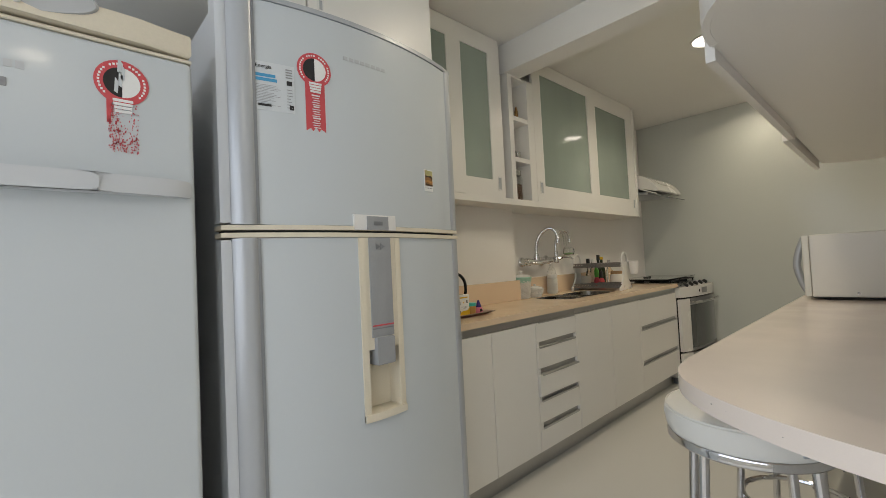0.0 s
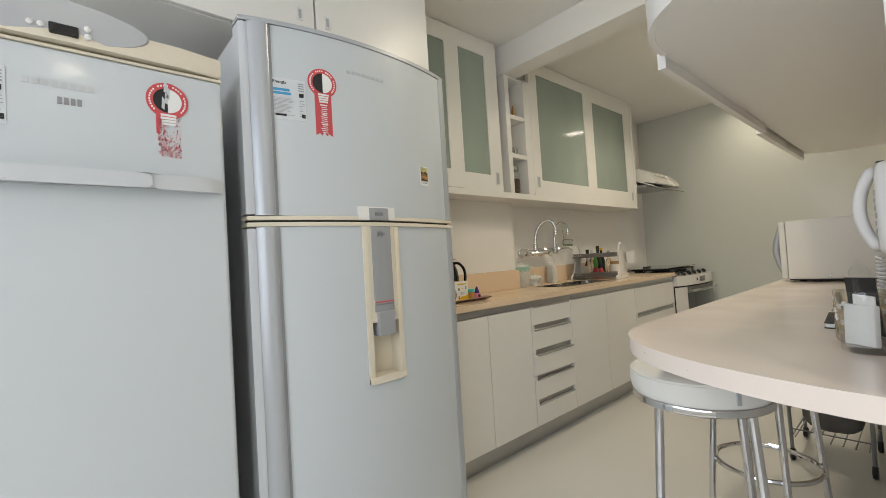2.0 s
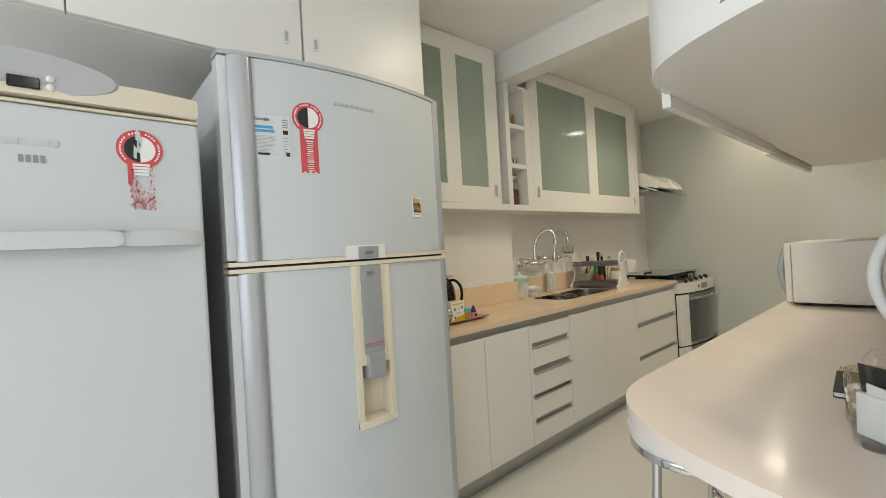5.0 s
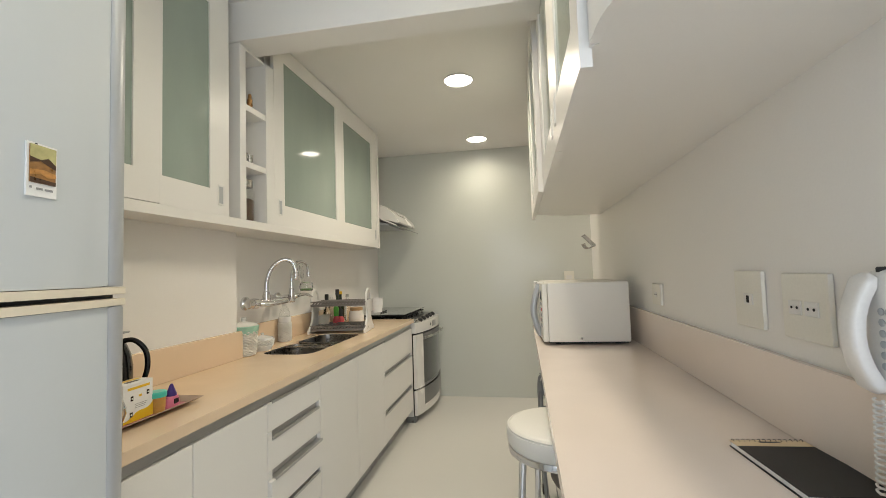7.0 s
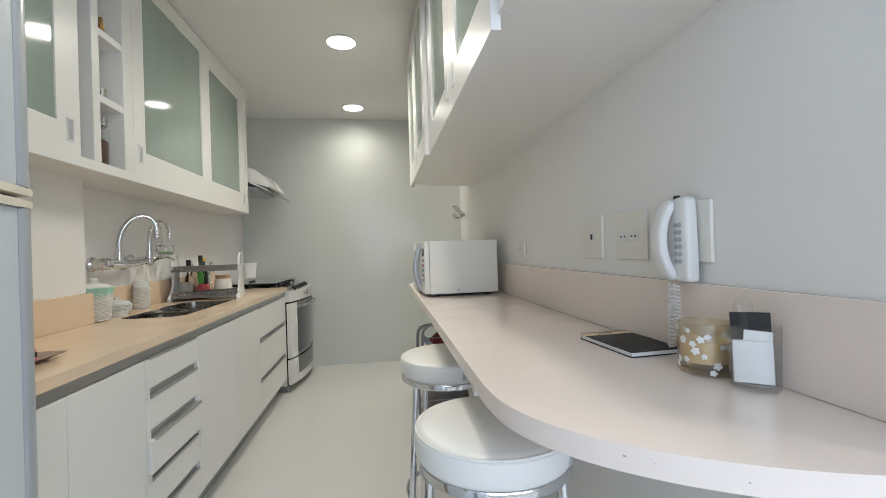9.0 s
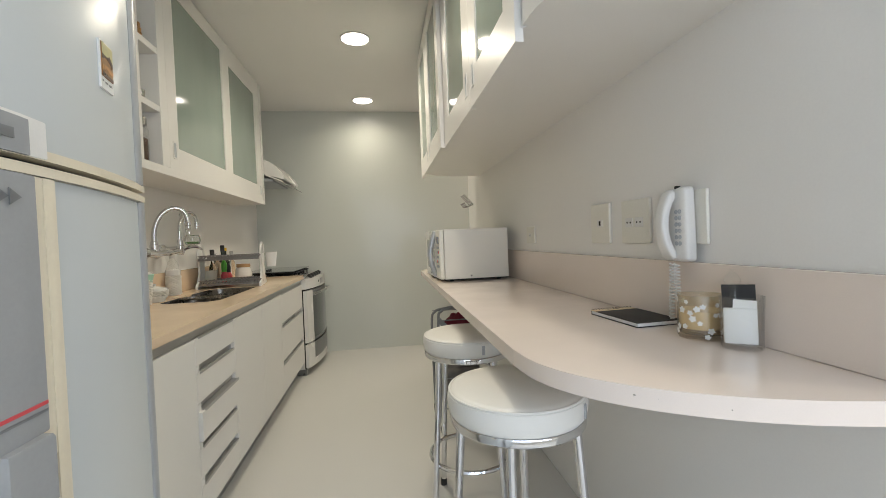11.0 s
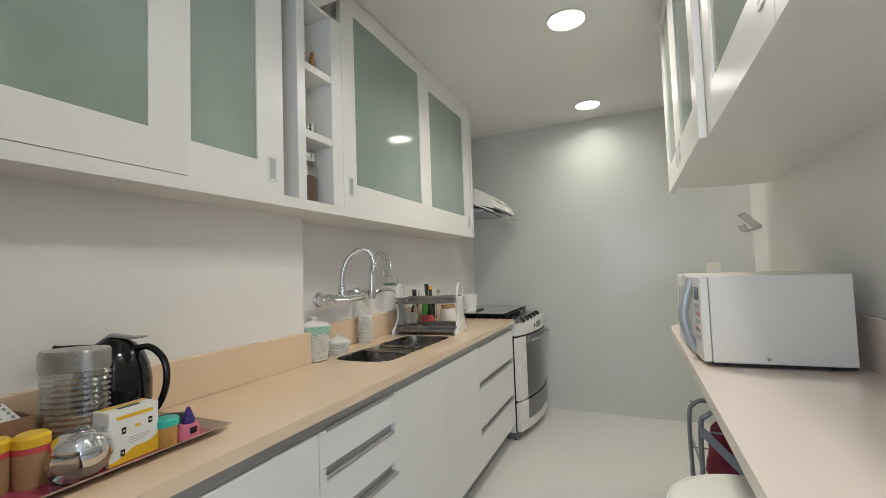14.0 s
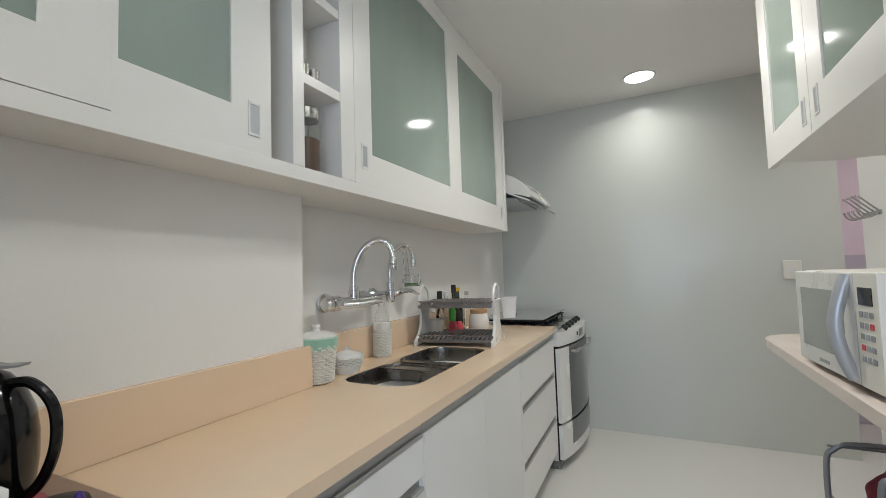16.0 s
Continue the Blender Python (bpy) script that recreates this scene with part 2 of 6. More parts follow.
def bx(x0, y0, z0, x1, y1, z1, bev=0.002, seg=1):
    bm = bmesh.new()
    bmesh.ops.create_cube(bm, size=1)
    bm.transform(Matrix.Translation(((x0 + x1) / 2, (y0 + y1) / 2, (z0 + z1) / 2)) @ Matrix.Diagonal((abs(x1 - x0), abs(y1 - y0), abs(z1 - z0), 1)))
    if bev:
        bmesh.ops.bevel(bm, geom=list(bm.edges), offset=bev, segments=seg, affect="EDGES", profile=0.5)
    return bm


def join(*bms):
    out = bms[0]
    for b in bms[1:]:
        me = bpy.data.meshes.new("tmp")
        b.to_mesh(me)
        b.free()
        out.from_mesh(me)
        bpy.data.meshes.remove(me)
    return out


def prism(outline, z0, z1, bev=0.0, seg=2):
    bm = bmesh.new()
    lo = [bm.verts.new((x, y, z0)) for x, y in outline]
    hi = [bm.verts.new((x, y, z1)) for x, y in outline]
    n = len(outline)
    bm.faces.new(lo[::-1])
    bm.faces.new(hi)
    for i in range(n):
        bm.faces.new((lo[i], lo[(i + 1) % n], hi[(i + 1) % n], hi[i]))
    if bev:
        edges = [e for e in bm.edges if abs(e.verts[0].co.z - e.verts[1].co.z) < 1e-6]
        bmesh.ops.bevel(bm, geom=edges, offset=bev, segments=seg, affect="EDGES", profile=0.5)
    return bm


def lathe(profile, n=28, at=(0, 0, 0), sx=1.0, sy=1.0):
    """Turns a profile of (radius, height) round the upright axis."""
    bm = bmesh.new()
    rings = []
    for r, z in profile:
        if r < 1e-5:
            rings.append([bm.verts.new((0, 0, z))])
        else:
            rings.append([bm.verts.new((r * sx * math.cos(2 * math.pi * i / n), r * sy * math.sin(2 * math.pi * i / n), z)) for i in range(n)])
    for a, b in zip(rings, rings[1:]):
        for i in range(n):
            j = (i + 1) % n
            if len(a) == 1 and len(b) == 1:
                continue
            if len(a) == 1:
                bm.faces.new((a[0], b[j], b[i]))
            elif len(b) == 1:
                bm.faces.new((a[i], a[j], b[0]))
            else:
                bm.faces.new((a[i], a[j], b[j], b[i]))
    bm.transform(Matrix.Translation(at))
    return bm


def tube(points, r, n=10, closed=False, radii=None):
    """A round tube along a line of points."""
    pts = [Vector(p) for p in points]
    bm = bmesh.new()
    rings, up = [], None
    count = len(pts)
    for i, p in enumerate(pts):
        a = pts[(i - 1) % count] if (i or closed) else p
        b = pts[(i + 1) % count] if (i < count - 1 or closed) else p
        d = (b - a).normalized()
        if up is None:
            up = Vector((0, 0, 1)) if abs(d.z) < 0.9 else Vector((1, 0, 0))
        side = d.cross(up).normalized()
        up = side.cross(d).normalized()
        rr = radii[i] if radii else r
        rings.append([bm.verts.new(p + rr * (math.cos(2 * math.pi * k / n) * side + math.sin(2 * math.pi * k / n) * up)) for k in range(n)])
    pairs = list(zip(rings, rings[1:])) + ([(rings[-1], rings[0])] if closed else [])
    for a, b in pairs:
        for k in range(n):
            bm.faces.new((a[k], a[(k + 1) % n], b[(k + 1) % n], b[k]))
    if not closed:
        bm.faces.new(rings[0][::-1])
        bm.faces.new(rings[-1])
    return bm


def smooth_path(points, steps=6):
    """More points on a soft curve through the given ones."""
    p = [Vector(q) for q in points]
    out = []
    for i in range(len(p) - 1):
        p0, p1, p2, p3 = p[max(i - 1, 0)], p[i], p[i + 1], p[min(i + 2, len(p) - 1)]
        for k in range(steps):
            t = k / steps
            out.append(0.5 * (2 * p1 + (p2 - p0) * t + (2 * p0 - 5 * p1 + 4 * p2 - p3) * t * t + (3 * p1 - p0 - 3 * p2 + p3) * t ** 3))
    out.append(p[-1])
    return out


def ring_path(cx, cy, z, r, n=32):
    return [(cx + r * math.cos(2 * math.pi * i / n), cy + r * math.sin(2 * math.pi * i / n), z) for i in range(n)]


def turned(bm, m):
    bm.transform(m)
    return bm


def letters(text, size, depth=0.0005):
    """Text in the built-in font as a mesh lying in the x-z plane, facing -y, its left foot at the origin."""
    data = bpy.data.curves.new("text", "FONT")
    data.body, data.size, data.extrude, data.resolution_u = text, size, depth, 3
    ob = bpy.data.objects.new("text", data)
    scene.collection.objects.link(ob)
    dg = bpy.context.evaluated_depsgraph_get()
    me = bpy.data.meshes.new_from_object(ob.evaluated_get(dg))
    bm = bmesh.new()
    bm.from_mesh(me)
    bpy.data.objects.remove(ob)
    bpy.data.curves.remove(data)
    bpy.data.meshes.remove(me)
    bm.transform(pose(0, 0, 0, 90, 0, 0))
    return bm


# ---- structure ----
Y_PIER, Y_WALL, Y_R, X_FAR, X_NEAR, X_OPEN = 1.835, 1.955, -0.167, 4.93, 0.742, 4.15
Y_RB = -0.32

solid("floor", bx(WEST - 0.2, SOUTH - 0.2, -0.12, 6.2, 2.3, 0, 0), "floor", "glossy cream poured resin floor", "floor")
solid("ceiling", bx(WEST - 0.2, SOUTH - 0.2, CEIL, 6.2, 2.3, CEIL + 0.15, 0), "ceiling", "white painted plaster ceiling", "ceiling")
solid("ceiling_beam", bx(2.19, Y_RB + 0.002, 2.40, 2.345, Y_WALL, CEIL, 0.003), "ceiling", "white plastered beam crossing the ceiling", "beam")
solid("wall_north", join(bx(WEST - 0.2, Y_PIER, 0, 2.405, 2.1, CEIL, 0), bx(2.405, Y_WALL, 0, X_FAR, 2.1, CEIL, 0)), "wall",
      "white painted wall with a shallow pier", "wall")
solid("wall_east", bx(X_FAR, -0.336, 0, X_FAR + 0.15, 2.1, CEIL, 0), "wall_far", "pale grey satin painted end wall", "wall")
solid("wall_south", bx(X_NEAR, Y_RB, 0, X_OPEN, Y_R, CEIL, 0.004), "wall", "white painted wall behind the breakfast bar", "wall")
solid("wall_hall_east", bx(X_NEAR, SOUTH, 0, X_NEAR + 0.15, Y_RB - 0.002, CEIL, 0), "wall", "white painted wall of the entrance side", "wall")
solid("wall_hall_south", bx(WEST - 0.15, SOUTH - 0.15, 0, X_NEAR + 0.15, SOUTH, CEIL, 0), "wall", "plain white painted wall", "wall")
WY0, WY1, WZ0, WZ1 = -1.6, 1.55, 0.6, 2.3
solid("wall_west", join(bx(WEST - 0.15, SOUTH, 0, WEST, WY0, CEIL, 0), bx(WEST - 0.15, WY1, 0, WEST, Y_PIER, CEIL, 0),
                        bx(WEST - 0.15, WY0, 0, WEST, WY1, WZ0, 0), bx(WEST - 0.15, WY0, WZ1, WEST, WY1, CEIL, 0)), "wall",
      "plain white wall with a wide window opening", "wall")
solid("wall_passage_east", bx(5.75, -1.6, 0, 5.9, -0.19, CEIL, 0), "pink", "rosy white wall of the side passage", "wall")
solid("trim", bx(5.735, -1.6, 0, 5.748, -0.19, 1.30, 0.002), "lilac", "lilac painted dado band", "dado")
solid("wall_passage_south", bx(3.95, -1.75, 0, 5.9, -1.6, CEIL, 0), "pink", "rosy white wall closing the side passage", "wall")
solid("wall_passage_west", bx(3.95, -1.6, 0, 4.10, Y_RB - 0.002, CEIL, 0), "wall", "plain white wall of the side passage", "wall")
solid("wall_passage_north", bx(X_FAR + 0.152, -0.30, 0, 5.748, -0.19, CEIL, 0), "wall", "plain white wall of the side passage", "wall")

# The passage fitting at the end of LAMPS is an added, unseen one.
for i, (lx, ly) in enumerate(LAMPS):
    dl = thing("downlight", (lx, ly, CEIL), "round recessed white ceiling downlight, lit", "ceiling light", "ceiling downlights")
    part("trim_ring", lathe([(0.098, 0.0), (0.104, -0.002), (0.104, -0.006), (0.096, -0.008), (0.092, -0.003), (0.092, 0.0)], 36), "white_plastic", dl, local=True)
    part("diffuser", lathe([(0.0, -0.003), (0.091, -0.003), (0.091, -0.001), (0.0, -0.001)], 36), "lamp", dl, "glowing round diffuser", local=True)

# ---- worktop side: base cabinets ----
Y_F = 1.372


def base_unit(x0, x1, label, doors=(), drawers=(), open_drawer=-1):
    """One floor cabinet: carcass, plain doors, or drawers that have an aluminium grip along the top."""
    u = thing("base_cabinet", (x0, Y_F, 0.13), label, "cabinet", "base cabinets under the worktop")
    part("body", bx(x0 + 0.001, Y_F + 0.022, 0.13, x1 - 0.001, 1.82, 0.828, 0.001), "base_white", u)
    for a, b in doors:
        part("door", bx(a + 0.0015, Y_F, 0.132, b - 0.0015, Y_F + 0.02, 0.826, 0.0015), "base_white", u)
    for k, (z0, z1) in enumerate(drawers):
        out = 0.014 if k == open_drawer else 0.0
        d = part("drawer_front", bx(x0 + 0.0015, Y_F - out, z0, x1 - 0.0015, Y_F + 0.02, z1, 0.0015), "base_white", u)
        grip = join(bx(x0 + 0.03, Y_F - out + 0.004, z1 + 0.0005, x1 - 0.012, Y_F + 0.018, z1 + 0.004, 0.0008),
                    bx(x0 + 0.03, Y_F + 0.014, z1 + 0.004, x1 - 0.012, Y_F + 0.018, z1 + 0.030, 0.0008),
                    bx(x0 + 0.03, Y_F - out - 0.002, z1 - 0.006, x1 - 0.012, Y_F - out + 0.003, z1 + 0.006, 0.0015))
        part("handle", grip, "alu", d, "aluminium grip profile")
    if drawers:
        # the plain strips that close the front left of the grips
        for k, (z0, z1) in enumerate(drawers[:-1] if drawers[-1][1] > 0.8 else drawers):
            part("filler", bx(x0 + 0.0015, Y_F, z1 + 0.0005, x0 + 0.029, Y_F + 0.02, z1 + 0.031, 0.001), "base_white", u)
            part("filler", bx(x1 - 0.0115, Y_F, z1 + 0.0005, x1 - 0.0015, Y_F + 0.02, z1 + 0.031, 0.001), "base_white", u)
    return u


base_unit(1.125, 1.58, "plain white floor cabinet with one flat door", doors=[(1.125, 1.58)])
base_unit(1.58, 1.947, "plain white floor cabinet with one flat door", doors=[(1.58, 1.947)])
base_unit(1.947, 2.372, "white floor cabinet with five drawers, one slightly open",
          drawers=[(0.132, 0.250), (0.282, 0.396), (0.428, 0.542), (0.574, 0.688), (0.720, 0.826)], open_drawer=2)
base_unit(2.372, 2.838, "plain white floor cabinet under the sink", doors=[(2.372, 2.838)])
base_unit(2.838, 3.302, "plain white floor cabinet with one flat door", doors=[(2.838, 3.302)])
base_unit(3.302, 4.085, "white floor cabinet with three deep drawers", drawers=[(0.132, 0.325), (0.357, 0.590), (0.622, 0.826)])
solid("toe_kick", bx(1.10, 1.45, 0, 4.085, 1.465, 0.13, 0.001), "alu", "recessed grey plinth under the floor cabinets", "plinth", "structure")
solid("trim", join(bx(1.10, Y_F + 0.006, 0.829, 2.37, Y_F + 0.03, 0.867, 0.001), bx(2.374, Y_F + 0.006, 0.829, 4.085, Y_F + 0.03, 0.867, 0.001)), "alu",
      "aluminium shadow strip under the worktop", "strip")

# worktop, with a hole for the sink
SX0, SX1, SY0, SY1 = 2.515, 3.262, 1.498, 1.80
W0, W1, WF = 1.10, 4.105, 1.356
top = thing("worktop", (W0, WF, 0.868), "long beige quartz worktop, polished, with a sink cut-out", "countertop")


def slab_with_hole():
    b = bmesh.new()
    def loop(z, pts):
        return [b.verts.new((x, y, z)) for x, y in pts]
    hole, r = [], 0.085
    for cx, cy, a0 in ((SX1 - r, SY1 - r, 0), (SX0 + r, SY1 - r, 90), (SX0 + r, SY0 + r, 180), (SX1 - r, SY0 + r, 270)):
        hole += [(cx + r * math.cos(radians(a0 + 15 * k)), cy + r * math.sin(radians(a0 + 15 * k))) for k in range(7)]
    outer = [(W1, 1.953), (2.408, 1.953), (2.408, 1.832), (W0, 1.832), (W0, WF), (W1, WF)]
    for z in (0.868, 0.90):
        edges = []
        for ring in (outer, hole):
            vs = loop(z, ring)
            edges += [b.edges.new((vs[i], vs[(i + 1) % len(vs)])) for i in range(len(vs))]
        bmesh.ops.triangle_fill(b, use_beauty=True, use_dissolve=True, edges=edges)
    lo = [v for v in b.verts if v.co.z < 0.88]
    hi = [v for v in b.verts if v.co.z >= 0.88]
    for ring0, ring1 in ((lo[:6], hi[:6]), (lo[6:], hi[6:])):
        n = len(ring0)
        for i in range(n):
            b.faces.new((ring0[i], ring0[(i + 1) % n], ring1[(i + 1) % n], ring1[i]))
    return b


part("slab", slab_with_hole(), "stone", top)
part("upstand", bx(1.10, Y_PIER - 0.02, 0.9005, 2.4255, Y_PIER - 0.001, 1.036, 0.0015), "stone", top, "beige quartz upstand")
part("upstand", bx(2.4065, Y_PIER - 0.0005, 0.9005, 2.4255, Y_WALL - 0.021, 1.036, 0.001), "stone", top, "beige quartz upstand")
part("upstand", bx(2.4065, Y_WALL - 0.02, 0.9005, 4.105, Y_WALL - 0.001, 1.036, 0.0015), "stone", top, "beige quartz upstand")

# sink
sink = thing("sink", (SX0, SY0, 0.90), "double-bowl stainless steel sink set into the worktop", "sink")


def bowl(x0, x1, y0, y1, depth):
    b = bmesh.new()
    rings = []
    for ins, z, r in ((0.0, -0.004, 0.083), (0.002, -0.012, 0.083), (0.006, -depth + 0.045, 0.080), (0.014, -depth + 0.018, 0.075), (0.034, -depth, 0.055)):
        ring = []
        for cx, cy, a0 in ((x1 - ins - r, y1 - ins - r, 0), (x0 + ins + r, y1 - ins - r, 90), (x0 + ins + r, y0 + ins + r, 180), (x1 - ins - r, y0 + ins + r, 270)):
            ring += [b.verts.new((cx + r * math.cos(radians(a0 + 15 * k)), cy + r * math.sin(radians(a0 + 15 * k)), 0.9 + z)) for k in range(7)]
        rings.append(ring)
    for p, q in zip(rings, rings[1:]):
        for i in range(len(p)):
            b.faces.new((p[i], p[(i + 1) % len(p)], q[(i + 1) % len(q)], q[i]))
    b.faces.new(rings[-1])
    return b


xm = 2.868
part("bowl", bowl(SX0 + 0.002, xm - 0.012, SY0 + 0.002, SY1 - 0.002, 0.16), "sink_steel", sink)
part("bowl", bowl(xm + 0.012, SX1 - 0.002, SY0 + 0.002, SY1 - 0.002, 0.16), "sink_steel", sink)
part("divider", bx(xm - 0.085, SY0 + 0.003, 0.884, xm + 0.085, SY1 - 0.003, 0.890, 0.002), "sink_steel", sink)
for cx in ((SX0 + xm) / 2, (SX1 + xm) / 2):
    part("drain", lathe([(0, 0.742), (0.03, 0.742), (0.04, 0.746), (0.04, 0.741)], 20, (cx, 1.65, 0)), "chrome", sink)

# wall mixer with a swan neck
fa = thing("wall_faucet", (2.72, Y_WALL, 1.15), "chrome wall-mounted kitchen faucet with a high curved spout", "faucet")
for fx in (2.635, 2.885):
    part("flange", turned(lathe([(0, 0), (0.038, 0), (0.038, 0.012), (0.025, 0.03), (0.02, 0.06), (0, 0.06)], 20), Matrix.Translation((fx, Y_WALL - 0.001, 1.158)) @ pose(0, 0, 0, 90)), "chrome", fa)
part("valve_body", tube([(2.600, 1.885, 1.158), (2.604, 1.885, 1.158), (2.640, 1.885, 1.158), (2.648, 1.885, 1.158), (2.86, 1.885, 1.158), (2.895, 1.885, 1.158), (2.90, 1.885, 1.158)], 0.02, 16, radii=[0.024, 0.030, 0.030, 0.022, 0.020, 0.024, 0.018]), "chrome", fa)
part("cross_handle", turned(lathe([(0, 0), (0.022, 0), (0.027, 0.005), (0.027, 0.026), (0.021, 0.034), (0, 0.036)], 10), Matrix.Translation((2.600, 1.885, 1.158)) @ pose(0, 0, 0, 0, -90)), "chrome", fa, "chrome turning knob")
part("lever", tube([(2.655, 1.868, 1.150), (2.70, 1.815, 1.152), (2.76, 1.762, 1.163)], 0.01, 12, radii=[0.017, 0.014, 0.012]), "chrome", fa)
part("collar", lathe([(0.0, 0), (0.023, 0), (0.023, 0.042), (0.019, 0.044), (0.019, 0.058), (0.014, 0.062), (0, 0.062)], 18, (2.739, 1.885, 1.160)), "chrome", fa)
neck = smooth_path([(2.739, 1.885, 1.21), (2.740, 1.884, 1.27), (2.748, 1.868, 1.335), (2.765, 1.835, 1.385), (2.787, 1.792, 1.405), (2.806, 1.756, 1.385), (2.813, 1.742, 1.345), (2.814, 1.740, 1.325)], 8)
part("spout", tube(neck, 0.0125, 14), "chrome", fa)
part("aerator", lathe([(0, 0), (0.013, 0), (0.0155, 0.006), (0.0155, 0.020), (0.013, 0.022), (0.0165, 0.026), (0.0165, 0.044), (0.013, 0.05), (0, 0.05)], 16, (2.814, 1.740, 1.282)), "chrome", fa)
ft = thing("filter_tap", (2.96, Y_WALL, 1.15), "slim chrome wall tap for filtered water", "faucet")
part("flange", turned(lathe([(0, 0), (0.03, 0), (0.03, 0.012), (0.016, 0.03), (0.016, 0.10), (0, 0.10)], 18), Matrix.Translation((2.955, Y_WALL - 0.001, 1.175)) @ pose(0, 0, 0, 90)), "chrome", ft)
part("valve", lathe([(0, 0), (0.017, 0), (0.022, 0.012), (0.022, 0.05), (0.016, 0.056), (0.016, 0.085), (0.011, 0.09), (0, 0.09)], 16, (2.955, 1.85, 1.140)), "chrome", ft)
part("spout", tube(smooth_path([(2.955, 1.85, 1.22), (2.957, 1.85, 1.29), (2.972, 1.848, 1.345), (3.008, 1.84, 1.385), (3.050, 1.828, 1.398), (3.082, 1.815, 1.38), (3.093, 1.809, 1.345), (3.094, 1.808, 1.33)], 8), 0.0095, 12), "chrome", ft)
part("nozzle", lathe([(0, 0), (0.010, 0), (0.0115, 0.012), (0.0105, 0.014), (0.0135, 0.018), (0.0135, 0.036), (0.010, 0.04), (0, 0.04)], 14, (3.094, 1.808, 1.295)), "chrome", ft)
part("lever", tube(smooth_path([(2.975, 1.845, 1.172), (3.00, 1.82, 1.185), (3.05, 1.80, 1.185), (3.10, 1.785, 1.165)]), 0.008, 10, radii=[0.015 - 0.0005 * k for k in range(19)]), "chrome", ft)
sd = thing("soap_holder", (3.17, Y_WALL, 1.20), "clear hanging soap holder with green liquid", "soap holder")
part("cup", lathe([(0.0, 1.198), (0.040, 1.20), (0.048, 1.225), (0.042, 1.258), (0.033, 1.26), (0.040, 1.225), (0.034, 1.206), (0, 1.204)], 24, (3.20, 1.880, 0)), "glass", sd)
part("liquid", lathe([(0, 1.206), (0.032, 1.206), (0.038, 1.218), (0, 1.218)], 24, (3.20, 1.880, 0)), "soap", sd)
part("hanger", tube(smooth_path([(3.20, 1.905, 1.255), (3.20, 1.91, 1.30), (3.20, 1.92, 1.38), (3.20, 1.95, 1.40)]), 0.012, 8), "glass", sd, "clear hanger")

# ---- wall cabinets over the worktop ----
Y_C = 1.66


def pull(parent, cx, cz, yf, sgn, size=(0.036, 0.088)):
    """A recessed rectangular finger pull: bright frame and dark cup."""
    w, h = size
    y0, y1 = sorted((yf - sgn * 0.003, yf + sgn * 0.002))
    fr = join(bx(cx - w / 2, y0, cz - h / 2, cx - w / 2 + 0.005, y1, cz + h / 2, 0.0008), bx(cx + w / 2 - 0.005, y0, cz - h / 2, cx + w / 2, y1, cz + h / 2, 0.0008),
              bx(cx - w / 2 + 0.005, y0, cz + h / 2 - 0.008, cx + w / 2 - 0.005, y1, cz + h / 2, 0.0008), bx(cx - w / 2 + 0.005, y0, cz - h / 2, cx + w / 2 - 0.005, y1, cz - h / 2 + 0.008, 0.0008))
    hd = part("handle", fr, "white_plastic", parent, "white recessed finger pull")
    y2, y3 = sorted((yf - sgn * 0.001, yf + sgn * 0.001))
    part("cup", bx(cx - w / 2 + 0.005, y2, cz - h / 2 + 0.008, cx + w / 2 - 0.005, y3, cz + h / 2 - 0.008, 0), "silver", hd)


def frame_ring(x0, x1, z0, z1, gx0, gx1, gz0, gz1, ya, yb, bev=0.0015):
    """A flat frame round an opening, as one closed body."""
    b = bmesh.new()
    rings = [[b.verts.new((x, y, z)) for x, z in pts] for y in (ya, yb) for pts in (((x0, z0), (x1, z0), (x1, z1), (x0, z1)), ((gx0, gz0), (gx1, gz0), (gx1, gz1), (gx0, gz1)))]
    for a, c in ((0, 1), (2, 3), (0, 2), (1, 3)):
        for i in range(4):
            j = (i + 1) % 4
            b.faces.new((rings[a][i], rings[a][j], rings[c][j], rings[c][i]))
    edges = [e for e in b.edges if len(e.link_faces) == 2 and e.calc_face_angle(0) > 0.5]
    bmesh.ops.bevel(b, geom=edges, offset=bev, segments=1, affect="EDGES", profile=0.5)
    return b


def glass_door(parent, x0, x1, z0, z1, yf, gx0, gx1, gz0, gz1, sgn=1, thick=0.022, handle=None):
    """A framed door with a frosted pane. sgn is the side on which the cabinet lies."""
    ya, yb = sorted((yf, yf + sgn * thick))
    fr = frame_ring(x0, x1, z0, z1, gx0, gx1, gz0, gz1, ya, yb)
    d = part("door", fr, "lacquer", parent)
    y2, y3 = sorted((yf + sgn * 0.006, yf + sgn * 0.011))
    part("pane", bx(gx0 - 0.0005, y2, gz0 - 0.0005, gx1 + 0.0005, y3, gz1 + 0.0005, 0), "glass_green", d, "frosted green glass pane")
    if handle:
        pull(d, handle[0], handle[1], yf, sgn)
    return d


ca = thing("wall_cabinet", (1.22, Y_C, 1.53), "white wall cabinet with two sliding frosted green glass doors", "cabinet", "wall cabinets over the worktop")
part("body", join(bx(1.22, Y_C + 0.055, 1.575, 2.122, Y_PIER - 0.001, 2.57, 0), bx(1.22, Y_C + 0.012, 2.573, 1.7595, Y_C + 0.055, 2.586, 0.001), bx(1.7595, Y_C + 0.010, 2.557, 2.13, Y_C + 0.055, 2.586, 0.001)), "lacquer", ca)
